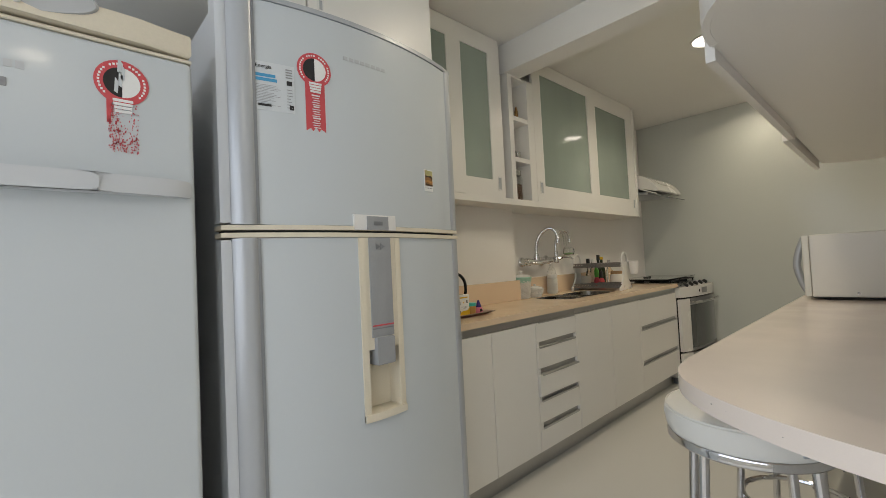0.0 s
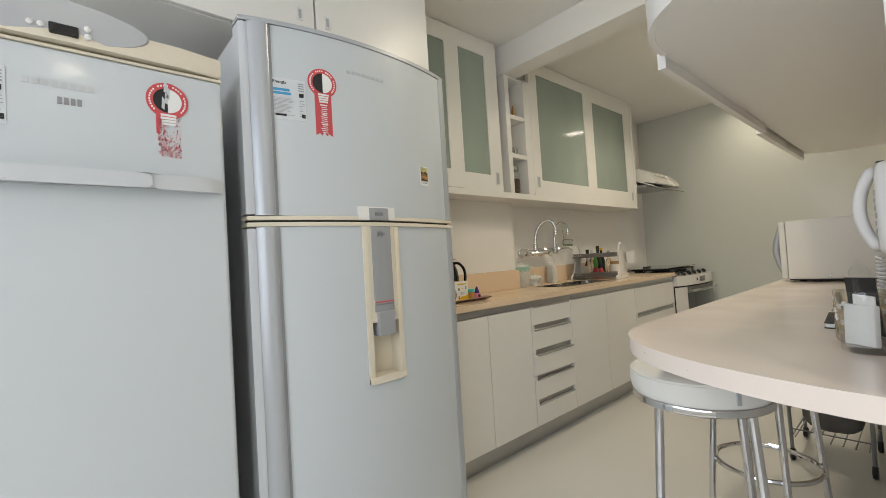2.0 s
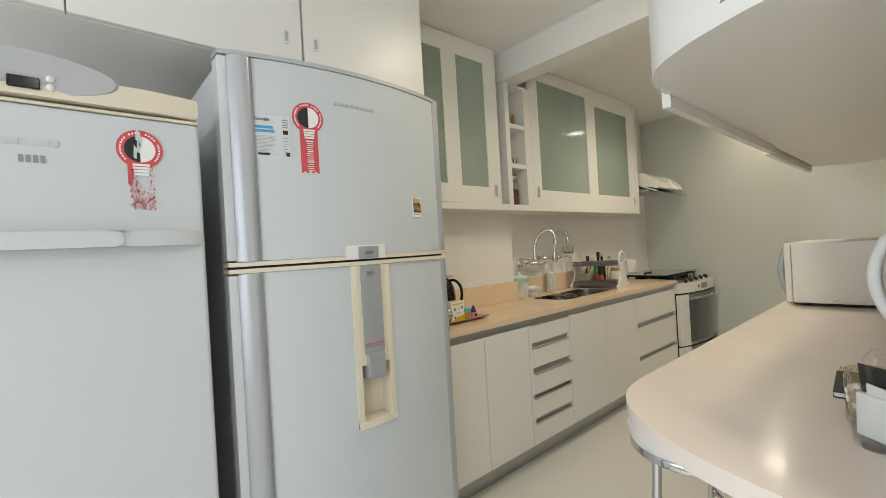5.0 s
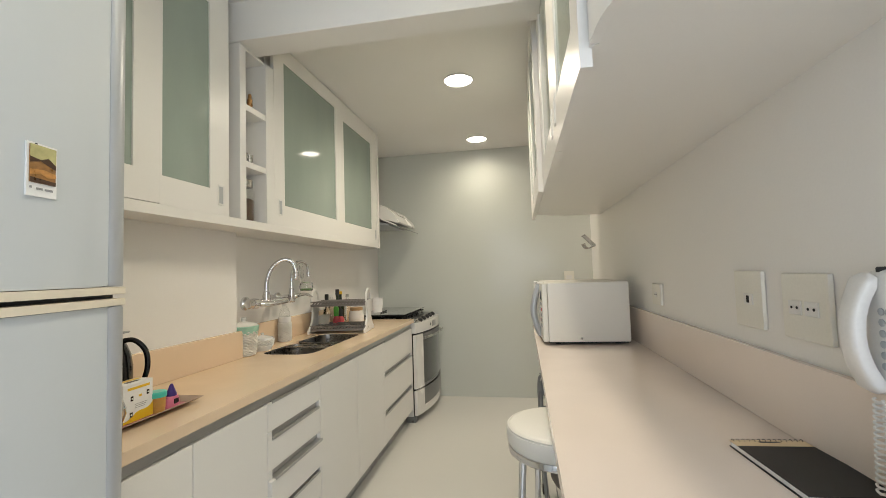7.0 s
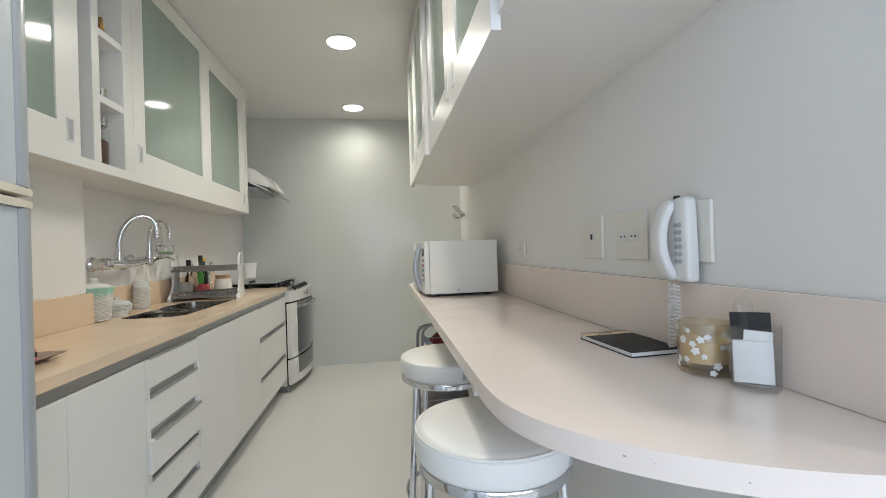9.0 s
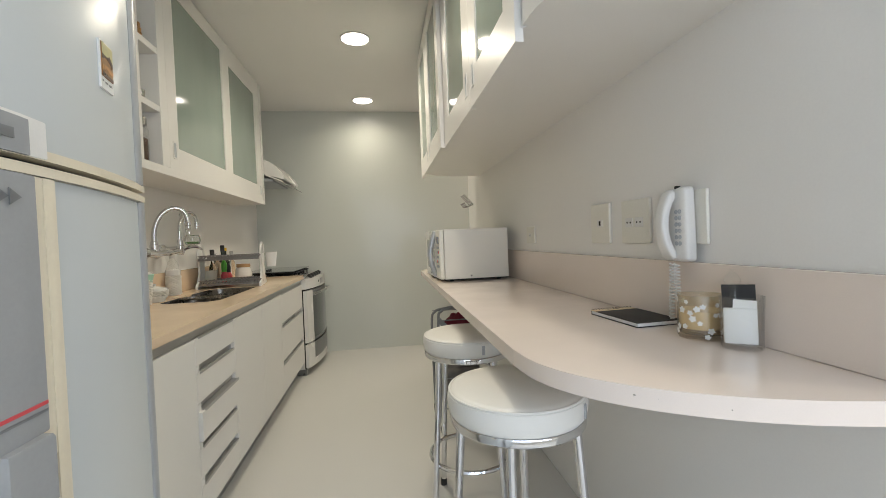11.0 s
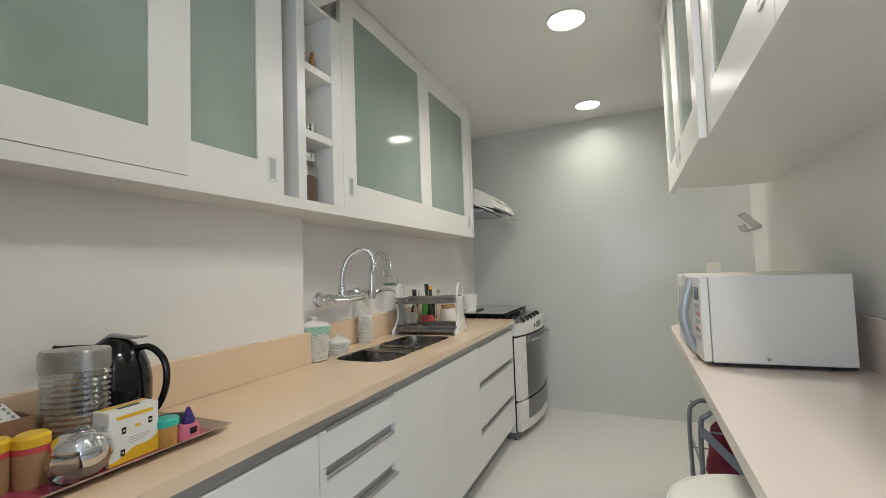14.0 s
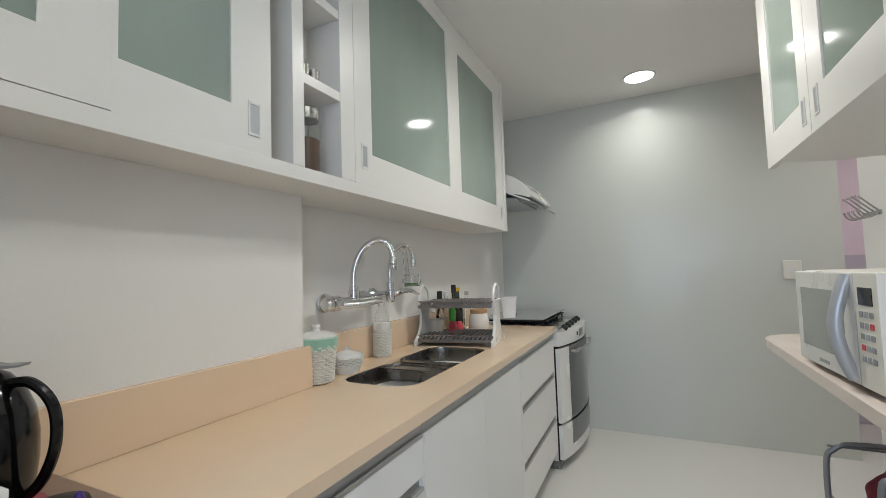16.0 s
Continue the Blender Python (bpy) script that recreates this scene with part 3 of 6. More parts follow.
part("bottom_board", prism([(1.22, Y_C), (4.0995, Y_C), (4.0995, Y_WALL - 0.001), (2.407, Y_WALL - 0.001), (2.407, Y_PIER - 0.001), (1.22, Y_PIER - 0.001)], 1.533, 1.573, 0.002), "lacquer", ca, "long white bottom board")
glass_door(ca, 1.23, 1.7594, 1.5757, 2.570, Y_C + 0.003, 1.33, 1.653, 1.685, 2.47)
glass_door(ca, 1.7595, 2.125, 1.5735, 2.552, Y_C + 0.003, 1.770, 2.008, 1.678, 2.47, handle=(2.072, 1.658))

nu = thing("shelf_niche", (2.25, Y_C, 1.574), "white open shelf niche with three compartments between the wall cabinets", "shelf", "wall cabinets over the worktop")
part("side_panel", bx(2.200, Y_C + 0.002, 1.574, 2.244, 1.80, 2.398, 0.001), "lacquer", nu)
part("side_panel", bx(2.405, Y_C + 0.002, 1.574, 2.4755, 1.815, 2.398, 0.001), "lacquer", nu)
part("top_panel", bx(2.245, Y_C + 0.006, 2.386, 2.404, 1.80, 2.398, 0.001), "lacquer", nu)
part("back_panel", bx(2.200, 1.8005, 1.574, 2.4045, 1.815, 2.398, 0), "lacquer", nu)
for sz in (1.845, 2.118):
    part("shelf", bx(2.245, Y_C + 0.004, sz - 0.022, 2.404, 1.799, sz + 0.008, 0.001), "lacquer", nu)

cb = thing("wall_cabinet", (2.474, Y_C, 1.53), "white wall cabinet with two sliding frosted green glass doors", "cabinet", "wall cabinets over the worktop")
part("body", join(bx(2.474, Y_C + 0.055, 1.575, 4.10, Y_WALL - 0.001, 2.57, 0), bx(2.474, Y_C + 0.012, 2.573, 3.31, Y_C + 0.055, 2.586, 0.001), bx(3.311, Y_C + 0.010, 2.549, 4.10, Y_C + 0.055, 2.586, 0.001)), "lacquer", cb)
part("end_panel", bx(4.10, Y_C - 0.004, 1.533, 4.135, Y_WALL - 0.001, 2.57, 0.002), "lacquer", cb)
glass_door(cb, 2.478, 3.31, 1.5737, 2.570, Y_C + 0.003, 2.575, 3.235, 1.688, 2.487, handle=(2.530, 1.672))
glass_door(cb, 3.3105, 4.0995, 1.5737, 2.545, Y_C + 0.006, 3.385, 3.965, 1.688, 2.443, handle=(4.05, 1.652))

# things in the niche
for fx, fy, h in ((2.292, 1.72, 0.105), (2.335, 1.705, 0.085)):
    f = thing("figurine", (fx, fy, 2.126), "small aged brass figurine standing on the upper niche shelf", "figurine", "brass figurines in the niche")
    part("body", lathe([(0, 0), (0.016, 0), (0.017, 0.008), (0.01, 0.02), (0.014, 0.35 * h), (0.011, 0.55 * h), (0.013, 0.65 * h), (0.007, 0.78 * h), (0.009, 0.88 * h), (0.006, h), (0, h)], 16), "brass", f, local=True)
for fx in (2.292, 2.335):
    f = thing("shot_cup", (fx, 1.71, 1.853), "small tarnished metal shot cup", "cup", "metal cups in the niche")
    part("wall", lathe([(0, 0), (0.017, 0), (0.0155, 0.006), (0.019, 0.052), (0.0175, 0.052), (0.014, 0.008), (0, 0.008)], 20), "steel", f, local=True)
f = thing("spice_jar", (2.315, 1.725, 1.574), "clear glass jar half full of dark coffee with a steel lid", "jar")
part("coffee", lathe([(0, 0.003), (0.040, 0.003), (0.042, 0.012), (0.042, 0.105), (0.03, 0.112), (0, 0.108)], 24), "coffee", f, "dark ground coffee", local=True)
part("jar", lathe([(0, 0), (0.043, 0), (0.046, 0.01), (0.046, 0.145), (0.037, 0.165), (0.036, 0.172)], 28), "thin_glass", f, "clear glass", local=True)
part("lid", lathe([(0, 0.168), (0.039, 0.168), (0.040, 0.172), (0.040, 0.200), (0.036, 0.205), (0, 0.206)], 24), "steel", f, "steel lid", local=True)

# ---- tall side: refrigerator, freezer, cabinet over them ----
oc = thing("overhead_cabinet", (-0.70, 1.30, 1.98), "tall white cabinet above the refrigerators with flat doors", "cabinet")
part("body", bx(-0.70, 1.322, 1.98, 1.212, Y_PIER - 0.001, CEIL - 0.001, 0.001), "lacquer", oc)
for a, b, hx in ((-0.70, 0.0, 0.0), (0.0, 0.648, 0.59), (0.652, 1.212, 0.70)):
    d = part("door", bx(a + 0.002, 1.30, 1.982, b - 0.002, 1.321, CEIL - 0.004, 0.0015), "lacquer", oc)
    if hx:
        pull(d, hx, 2.085, 1.30, 1, (0.022, 0.05))

FX0, FX1, FYE, BOW = 0.305, 1.098, 1.095, 0.062


def bow_y(x):
    u = (x - (FX0 + FX1) / 2) / ((FX1 - FX0) / 2)
    return FYE - BOW * (1 - u * u)


def bowed(x0, x1, z0, z1, back=0.05, out=0.0, n=16, bev=0.004):
    """A slice of the bowed door between two places across it."""
    xs = [x0 + (x1 - x0) * i / n for i in range(n + 1)]
    return prism([(x, bow_y(x) - out) for x in xs] + [(x1, FYE + back), (x0, FYE + back)], z0, z1, bev)


def pillow_strip(x0, x1, z0, z1, swell, n=10, bev=0.003):
    """A half-round upright strip along the side of the bowed door."""
    xs = [x0 + (x1 - x0) * i / n for i in range(n + 1)]
    front = [(x, bow_y(x) - 0.001 - swell * math.sin(math.pi * i / n) ** 0.7) for i, x in enumerate(xs)]
    return prism(front + [(x1, FYE + 0.05), (x0, FYE + 0.05)], z0, z1, bev)


fr = thing("refrigerator", (0.70, 1.40, 0.0), "tall white two-door refrigerator with bowed doors and silver edges", "refrigerator")
part("cabinet_body", bx(FX0 + 0.012, FYE + 0.052, 0.03, FX1 - 0.012, 1.80, 1.87, 0.008, 2), "fridge_side", fr)
part("foot", bx(FX0 + 0.03, FYE + 0.06, 0.0, FX1 - 0.03, FYE + 0.16, 0.03, 0.004), "black_matt", fr)
part("foot", bx(FX0 + 0.03, 1.66, 0.0, FX1 - 0.03, 1.76, 0.03, 0.004), "black_matt", fr)
SIL, SIR = 0.385, 1.062
DX0, DX1, DZ0, DZ1 = 0.662, 0.770, 0.758, 0.945
up = part("freezer_door", bowed(SIL, SIR, 1.295, 1.872), "enamel", fr, "white bowed upper door")
low = part("main_door", join(bowed(SIL, DX0, 0.028, 1.262, n=8, bev=0), bowed(DX1, SIR, 0.028, 1.262, n=8, bev=0), bowed(DX0, DX1, DZ1, 1.262, n=4, bev=0), bowed(DX0, DX1, 0.028, DZ0, n=4, bev=0)), "enamel", fr, "white bowed lower door with a water dispenser")
for d, z0, z1 in ((up, 1.295, 1.872), (low, 0.028, 1.262)):
    part("edge_strip", pillow_strip(FX0 + 0.0225, SIL, z0, z1, 0.011), "silver", d, "silver rounded edge strip")
    part("side_edge", pillow_strip(FX0, FX0 + 0.022, z0 + 0.004, z1 - 0.004, 0.002, 4), "fridge_side", d, "pale grey door side")
    part("edge_line", bowed(SIL - 0.010, SIL + 0.004, z0 + 0.002, z1 - 0.002, n=2, out=0.004, bev=0.001), "silver_dark", d, "dark silver line")
    part("edge_strip", pillow_strip(SIR, FX1, z0, z1, 0.006), "silver", d, "silver rounded edge strip")
part("top_trim", bowed(FX0, FX1, 1.873, 1.886, out=0.004), "silver", up, "silver top trim")
part("grip_lip", bowed(FX0, FX1, 1.282, 1.294, out=0.006, bev=0.002), "cream", up, "cream grip lip")
part("grip_lip", bowed(FX0, FX1, 1.263, 1.275, out=0.006, bev=0.002), "cream", low, "cream grip lip")
part("seal", bowed(FX0 + 0.01, FX1 - 0.01, 1.2755, 1.2815, out=-0.012, bev=0), "black_matt", low, "dark gap seal")
# water dispenser
dsp = part("dispenser", join(bx(DX0 - 0.002, FYE - 0.012, DZ0 - 0.002, DX1 + 0.002, FYE - 0.005, DZ1 + 0.002, 0),
                             bowed(DX0 - 0.018, DX0 + 0.002, DZ0 - 0.016, 1.262, out=0.005, n=2, bev=0.002), bowed(DX1 - 0.002, DX1 + 0.018, DZ0 - 0.016, 1.262, out=0.005, n=2, bev=0.002),
                             bowed(DX0 - 0.018, DX1 + 0.018, DZ0 - 0.016, DZ0 + 0.006, out=0.010, n=4, bev=0.003), bowed(DX0, DX1, DZ1 - 0.004, 1.262, out=0.004, n=4, bev=0.001)), "cream", low, "cream water dispenser frame")
part("dispenser_cap", bowed(0.632, 0.775, 1.283, 1.327, out=0.007, n=4, bev=0.002), "white_plastic", up, "white dispenser cap")
part("panel", bowed(0.672, 0.746, 1.283, 1.323, out=0.009, n=4, bev=0.001), "grey_plastic", up, "grey display panel")
part("display", bowed(0.694, 0.724, 1.297, 1.308, out=0.0105, n=2, bev=0), "silver_dark", up)
part("panel", bowed(0.675, 0.750, 0.975, 1.2615, out=0.009, n=4, bev=0.002), "grey_plastic", dsp, "grey dispenser panel")
part("red_line", bowed(0.676, 0.749, 1.006, 1.010, out=0.010, n=2, bev=0), "red", dsp)
part("red_line", bowed(0.676, 0.749, 0.998, 1.001, out=0.010, n=2, bev=0), "silver_dark", dsp)
noz = prism([(0.684, FYE - 0.080), (0.744, FYE - 0.080), (0.750, FYE - 0.012), (0.678, FYE - 0.012)], 0.895, 0.976, 0.006)
part("nozzle", noz, "grey_plastic", dsp, "grey water nozzle")
for k in range(2):
    ax = 0.696 + 0.016 * k
    tri = turned(prism([(0, -0.009), (0.015, 0), (0, 0.009)], 0, 0.001), Matrix.Translation((ax, bow_y(ax) - 0.0105, 1.235)) @ pose(0, 0, 0, 90))
    part("arrow", tri, "silver_dark", dsp)

# a plain shaped maker's mark: raised bars in place of letters


def mark(parent, x0, z0, w, h, count, surf, material="silver"):
    step = w / count
    bars = [bx(x0 + k * step, surf(x0 + (k + 0.4) * step) - 0.0012, z0, x0 + (k + 0.72) * step, surf(x0 + (k + 0.4) * step) + 0.001, z0 + h, 0) for k in range(count)]
    tagged(part("maker_mark", join(*bars), material, parent, "small silver maker's mark"), kind="stuff")


mark(up, 0.622, 1.768, 0.146, 0.010, 8, bow_y)


def conform(bm, surf, y0):
    """Lays flat print, drawn at y0, on the bowed face of a door."""
    bmesh.ops.triangulate(bm, faces=list(bm.faces))
    for v in bm.verts:
        v.co.y += surf(v.co.x) - y0
    return bm


def flat_disc(cx, cz, r, y, n=28, a0=0, a1=360, inner=0.0, dy=0.0006):
    """A thin disc, ring or sector on an upright face that looks towards -y."""
    b = bmesh.new()
    full = abs(a1 - a0) >= 360
    steps = n if full else n // 2
    angs = [radians(a0 + (a1 - a0) * i / steps) for i in range(steps if full else steps + 1)]
    def ring(rr, yy):
        return [b.verts.new((cx + rr * math.cos(a), yy, cz + rr * math.sin(a))) for a in angs]
    o0, o1 = ring(r, y), ring(r, y - dy)
    m = len(angs)
    span = range(m if full else m - 1)
    if inner:
        i1 = ring(inner, y - dy)
        for i in span:
            j = (i + 1) % m
            b.faces.new((o1[i], o1[j], i1[j], i1[i]))
            b.faces.new((o0[i], o0[j], o1[j], o1[i]))
    else:
        c = b.verts.new((cx, y - dy, cz))
        for i in span:
            j = (i + 1) % m
            b.faces.new((o1[i], o1[j], c))
            b.faces.new((o0[i], o0[j], o1[j], o1[i]))
    return b


def energy_label(parent, x0, z1, w, h, surf):
    """The printed energy sheet: headline, blue bars, lines of small print."""
    y = -0.001
    def put(name, bm, material, under, label=""):
        return part(name, conform(bm, surf, 0.0), material, under, label)
    lb = put("energy_label", bx(x0, y - 0.0004, z1 - h, x0 + w, y + 0.002, z1, 0), "label_paper", parent, "white printed energy label")
    y -= 0.0005
    put("headline", turned(letters("Energia", 0.013), Matrix.Translation((x0 + 0.003, y, z1 - 0.016))), "ink", lb)
    put("print", bx(x0 + 0.002, y - 0.0003, z1 - 0.039, x0 + w * 0.52, y, z1 - 0.031, 0), "blue", lb)
    put("print", bx(x0 + 0.002, y - 0.0003, z1 - 0.050, x0 + w * 0.56, y, z1 - 0.042, 0), "blue", lb)
    put("print", prism([(x0 + w * 0.80, y), (x0 + w * 0.94, y), (x0 + w * 0.94, y - 0.0004), (x0 + w * 0.80, y - 0.0004)], z1 - 0.053, z1 - 0.041), "ink", lb)
    rnd = random.Random(5)
    rows = []
    for k in range(14):
        z = z1 - 0.060 - k * (h - 0.07) / 14
        rows.append(bx(x0 + 0.003, y - 0.0003, z - 0.0008, x0 + w * rnd.uniform(0.30, 0.66), y, z, 0))
        if k % 2:
            rows.append(bx(x0 + w * 0.80, y - 0.0003, z - 0.0016, x0 + w * rnd.uniform(0.88, 0.96), y, z, 0))
    for k in range(4):
        rows.append(bx(x0 + w * 0.78, y - 0.0003, z1 - 0.013 - 0.007 * k, x0 + w * 0.95, y, z1 - 0.010 - 0.007 * k, 0))
    tagged(put("print", join(*rows), "ink_grey", lb), kind="stuff")
    put("print", bx(x0 + w * 0.08, y - 0.0003, z1 - h + 0.010, x0 + w * 0.40, y, z1 - h + 0.016, 0), "ink", lb)
    put("print", bx(x0 + w * 0.86, y - 0.0003, z1 - h + 0.008, x0 + w * 0.97, y, z1 - h + 0.020, 0), "ink", lb)


energy_label(up, 0.386, 1.712, 0.096, 0.125, bow_y)


def seal_sticker(parent, cx, cz, tail, surf, worn=False):
    """A red award sticker: ring with a half black, half white disc, a screw cap and a ribbon."""
    y = -0.0012
    def put(name, bm, material, under, label=""):
        return part(name, conform(bm, surf, 0.0), material, under, label)
    st = put("award_sticker", flat_disc(cx, cz, 0.046, y), "red", parent, "half torn red award sticker" if worn else "red award sticker with a ribbon tail")
    put("white_half", flat_disc(cx, cz, 0.031, y - 0.0007, a0=-90, a1=90), "paper", st)
    put("black_half", flat_disc(cx, cz, 0.031, y - 0.0007, a0=90, a1=270), "ink", st)
    dots = [bx(cx + 0.0385 * math.cos(radians(a)) - 0.0019, y - 0.0012, cz + 0.0385 * math.sin(radians(a)) - 0.0021, cx + 0.0385 * math.cos(radians(a)) + 0.0019, y - 0.0005, cz + 0.0385 * math.sin(radians(a)) + 0.0021, 0) for a in list(range(-40, 221, 10)) if a not in (30, 80, 130)]
    tagged(put("print", join(*dots), "paper", st), kind="stuff")
    rnd = random.Random(3)
    if worn:
        flakes = []
        for k in range(420):
            f = rnd.random()
            z = cz - 0.045 - f * (tail - 0.045)
            x = cx - 0.024 + 0.05 * rnd.random() ** (1.4 if f < 0.7 else 0.9)
            if f < 0.5 and x > cx - 0.008 and rnd.random() < 0.6:
                continue
            w, h = rnd.uniform(0.0006, 0.003), rnd.uniform(0.0008, 0.0045)
            flakes.append(turned(prism([(0, 0), (w, rnd.uniform(-0.3, 0.3) * h), (w * 0.8, h), (w * 0.1, h * 0.8)], 0, 0.0006), Matrix.Translation((x, y, z)) @ pose(0, 0, 0, 90)))
        flakes.append(bx(cx - 0.026, y - 0.0004, cz - 0.085, cx - 0.019, y + 0.001, cz - 0.036, 0))
        tagged(put("torn_ribbon", join(*flakes), "red", st), "flaking red ribbon scraps", kind="stuff")
        tears = [turned(prism([(0, 0), (0.006, -0.004), (0.008, 0.02), (0.002, 0.03)], 0, 0.0008), Matrix.Translation((cx - 0.006 + rnd.uniform(-0.012, 0.004), y - 0.0012, cz - 0.02 + 0.014 * k)) @ pose(0, 0, 0, 90)) for k in range(4)]
        put("tear", join(*tears), "enamel", st, "torn away paper")
    else:
        z0 = cz - tail
        rib = turned(prism([(cx - 0.026, -(cz - 0.035)), (cx - 0.026, -z0), (cx - 0.014, -(z0 + 0.008)), (cx - 0.008, -z0), (cx, -(z0 + 0.012)), (cx + 0.008, -z0), (cx + 0.014, -(z0 + 0.008)), (cx + 0.027, -z0), (cx + 0.027, -(cz - 0.035))], 0, 0.001), Matrix.Translation((0, y + 0.0008, 0)) @ pose(0, 0, 0, -90))
        put("ribbon", rib, "red", st)
        lines = [bx(cx - 0.010 + 0.002 * (k % 3), y - 0.0012, cz - 0.072 - k * 0.0062, cx + 0.012 - 0.002 * (k % 2), y - 0.0002, cz - (0.0700 if k % 5 else 0.0685) - k * 0.0062, 0) for k in range(15)]
        tagged(put("print", join(*lines), "paper", st), kind="stuff")
    cap = [bx(cx - 0.016 + 0.001 * k, y - 0.0014, cz - 0.040 - 0.0075 * k, cx + 0.018 - 0.001 * k, y - 0.0002, cz - 0.0345 - 0.0075 * k, 0) for k in range(4)]
    put("bulb_cap", join(*cap), "paper", st)


seal_sticker(up, 0.536, 1.716, 0.168, bow_y)
mg = part("photo_magnet", conform(bx(0.917, -0.003, 1.420, 0.960, 0.001, 1.492, 0), bow_y, 0.0), "paper", up, "small landscape photo magnet")
pic = part("picture", conform(bx(0.920, -0.0045, 1.438, 0.957, -0.0028, 1.489, 0), bow_y, 0.0), "photo", mg, "golden brown landscape print")


def print_patch(pts, material, parent, lift):
    bm = turned(prism([(x, -z) for x, z in pts], 0, 0.0003), Matrix.Translation((0, lift, 0)) @ pose(0, 0, 0, -90))
    return part("print", conform(bm, bow_y, 0.0), material, parent)


for pts, tone in (([(0.920, 1.472), (0.934, 1.470), (0.946, 1.474), (0.957, 1.466), (0.957, 1.489), (0.920, 1.489)], "photo_sky"),
                  ([(0.920, 1.464), (0.935, 1.468), (0.957, 1.460), (0.957, 1.466), (0.946, 1.475), (0.938, 1.470), (0.920, 1.473)], "photo_dark"),
                  ([(0.920, 1.448), (0.932, 1.452), (0.945, 1.447), (0.957, 1.449), (0.957, 1.454), (0.940, 1.457), (0.920, 1.455)], "photo_orange"),
                  ([(0.920, 1.438), (0.957, 1.438), (0.957, 1.443), (0.940, 1.4415), (0.920, 1.445)], "photo_dark")):
    print_patch(pts, tone, mg, -0.0050)
for x0, x1, z in ((0.921, 0.924, 1.430), (0.930, 0.939, 1.429), (0.942, 0.954, 1.429)):
    print_patch([(x0, z), (x1, z), (x1, z + 0.003), (x0, z + 0.003)], "ink_grey", mg, -0.0036)
print_patch([(0.927, 1.490), (0.931, 1.490), (0.931, 1.4915), (0.927, 1.4915)], "ink", mg, -0.0036)

fz = thing("freezer", (-0.07, 1.40, 0.0), "white upright freezer with a horizontal handle and stickers", "freezer")
ZX0, ZX1, ZY = -0.40, 0.247, 1.06
part("cabinet_body", bx(ZX0, ZY + 0.062, 0.03, ZX1, 1.76, 1.70, 0.008, 2), "fridge_side", fz)
part("foot", bx(ZX0 + 0.03, ZY + 0.08, 0, ZX1 - 0.03, 1.70, 0.03, 0.003), "black_matt", fz)
zd = part("door", bx(ZX0, ZY, 0.06, ZX1, ZY + 0.06, 1.655, 0.012, 3), "enamel", fz, "glossy white door")
part("door_edge", bx(ZX0, ZY + 0.004, 1.656, ZX1, ZY + 0.06, 1.664, 0.002), "cream", zd, "cream door edge")
cap = prism([(ZX0, ZY + 0.30), (ZX0, ZY + 0.004), (ZX0 + 0.1, ZY - 0.006), (-0.07, ZY - 0.012), (ZX1 - 0.1, ZY - 0.006), (ZX1, ZY + 0.004), (ZX1, ZY + 0.30)], 1.670, 1.722, 0.008)
part("top_cap", cap, "cream", fz, "cream top cap")
panel = turned(lathe([(0, -0.004), (0.19, -0.004), (0.195, 0.0), (0.19, 0.004), (0, 0.004)], 48, sx=1.0, sy=0.24), Matrix.Translation((-0.112, ZY - 0.010, 1.718)) @ pose(0, 0, 0, 96))
part("control_panel", panel, "silver", fz, "silver oval control panel")
part("display", bx(-0.100, ZY - 0.018, 1.682, -0.050, ZY - 0.004, 1.706, 0.002), "black", fz, "dark display")
for k in range(2):
    part("button", turned(lathe([(0, 0), (0.007, 0), (0.007, 0.004), (0.004, 0.006), (0, 0.006)], 14), Matrix.Translation((-0.034, ZY - 0.012, 1.690 + 0.018 * k)) @ pose(0, 0, 0, 90)), "white_plastic", fz)
    part("button", turned(lathe([(0, 0), (0.006, 0), (0.006, 0.004), (0.003, 0.006), (0, 0.006)], 14), Matrix.Translation((-0.130 + 0.017 * k, ZY - 0.012, 1.696)) @ pose(0, 0, 0, 90)), "white_plastic", fz)
hpts = [(ZX0 + 0.01, 0.0), (ZX0 + 0.05, -0.030), (-0.18, -0.036), (-0.17, -0.040), (0.06, -0.040), (0.07, -0.036), (0.19, -0.028), (0.236, -0.010)]
soft = [(p.x, p.y) for p in smooth_path([(x, ZY + d, 0) for x, d in hpts], 4)]
part("handle", prism([(hpts[-1][0], ZY + 0.002), (hpts[0][0], ZY + 0.002)] + soft[1:], 1.346, 1.382, 0.007, 3), "handle_grey", zd, "pale grey bar handle")
energy_label(zd, -0.262, 1.594, 0.092, 0.122, lambda x: ZY)
mark(zd, -0.146, 1.566, 0.125, 0.014, 8, lambda x: ZY, "brand_grey")
mark(zd, -0.09, 1.530, 0.045, 0.016, 4, lambda x: ZY, "ink_grey")
seal_sticker(zd, 0.118, 1.578, 0.145, lambda x: ZY, worn=True)

# ---- stove and hood ----
sv = thing("stove", (4.52, 1.6, 0.0), "white gas stove with a bowed glass oven door and steel hob", "stove")
VX0, VX1, VB = 4.108, 4.89, 1.90


def stove_y(x, out=0.0):
    u = (x - (VX0 + VX1) / 2) / ((VX1 - VX0) / 2)
    return 1.342 - 0.055 * (u + 1) / 2 - 0.05 * (1 - u * u) - out


def stove_slice(x0, x1, z0, z1, out=0.0, back=1.42, n=12, bev=0.004, thick=None):
    xs = [x0 + (x1 - x0) * i / n for i in range(n + 1)]
    rear = [(x, stove_y(x, out) + thick) for x in reversed(xs)] if thick else [(x1, back), (x0, back)]
    return prism([(x, stove_y(x, out)) for x in xs] + rear, z0, z1, bev)


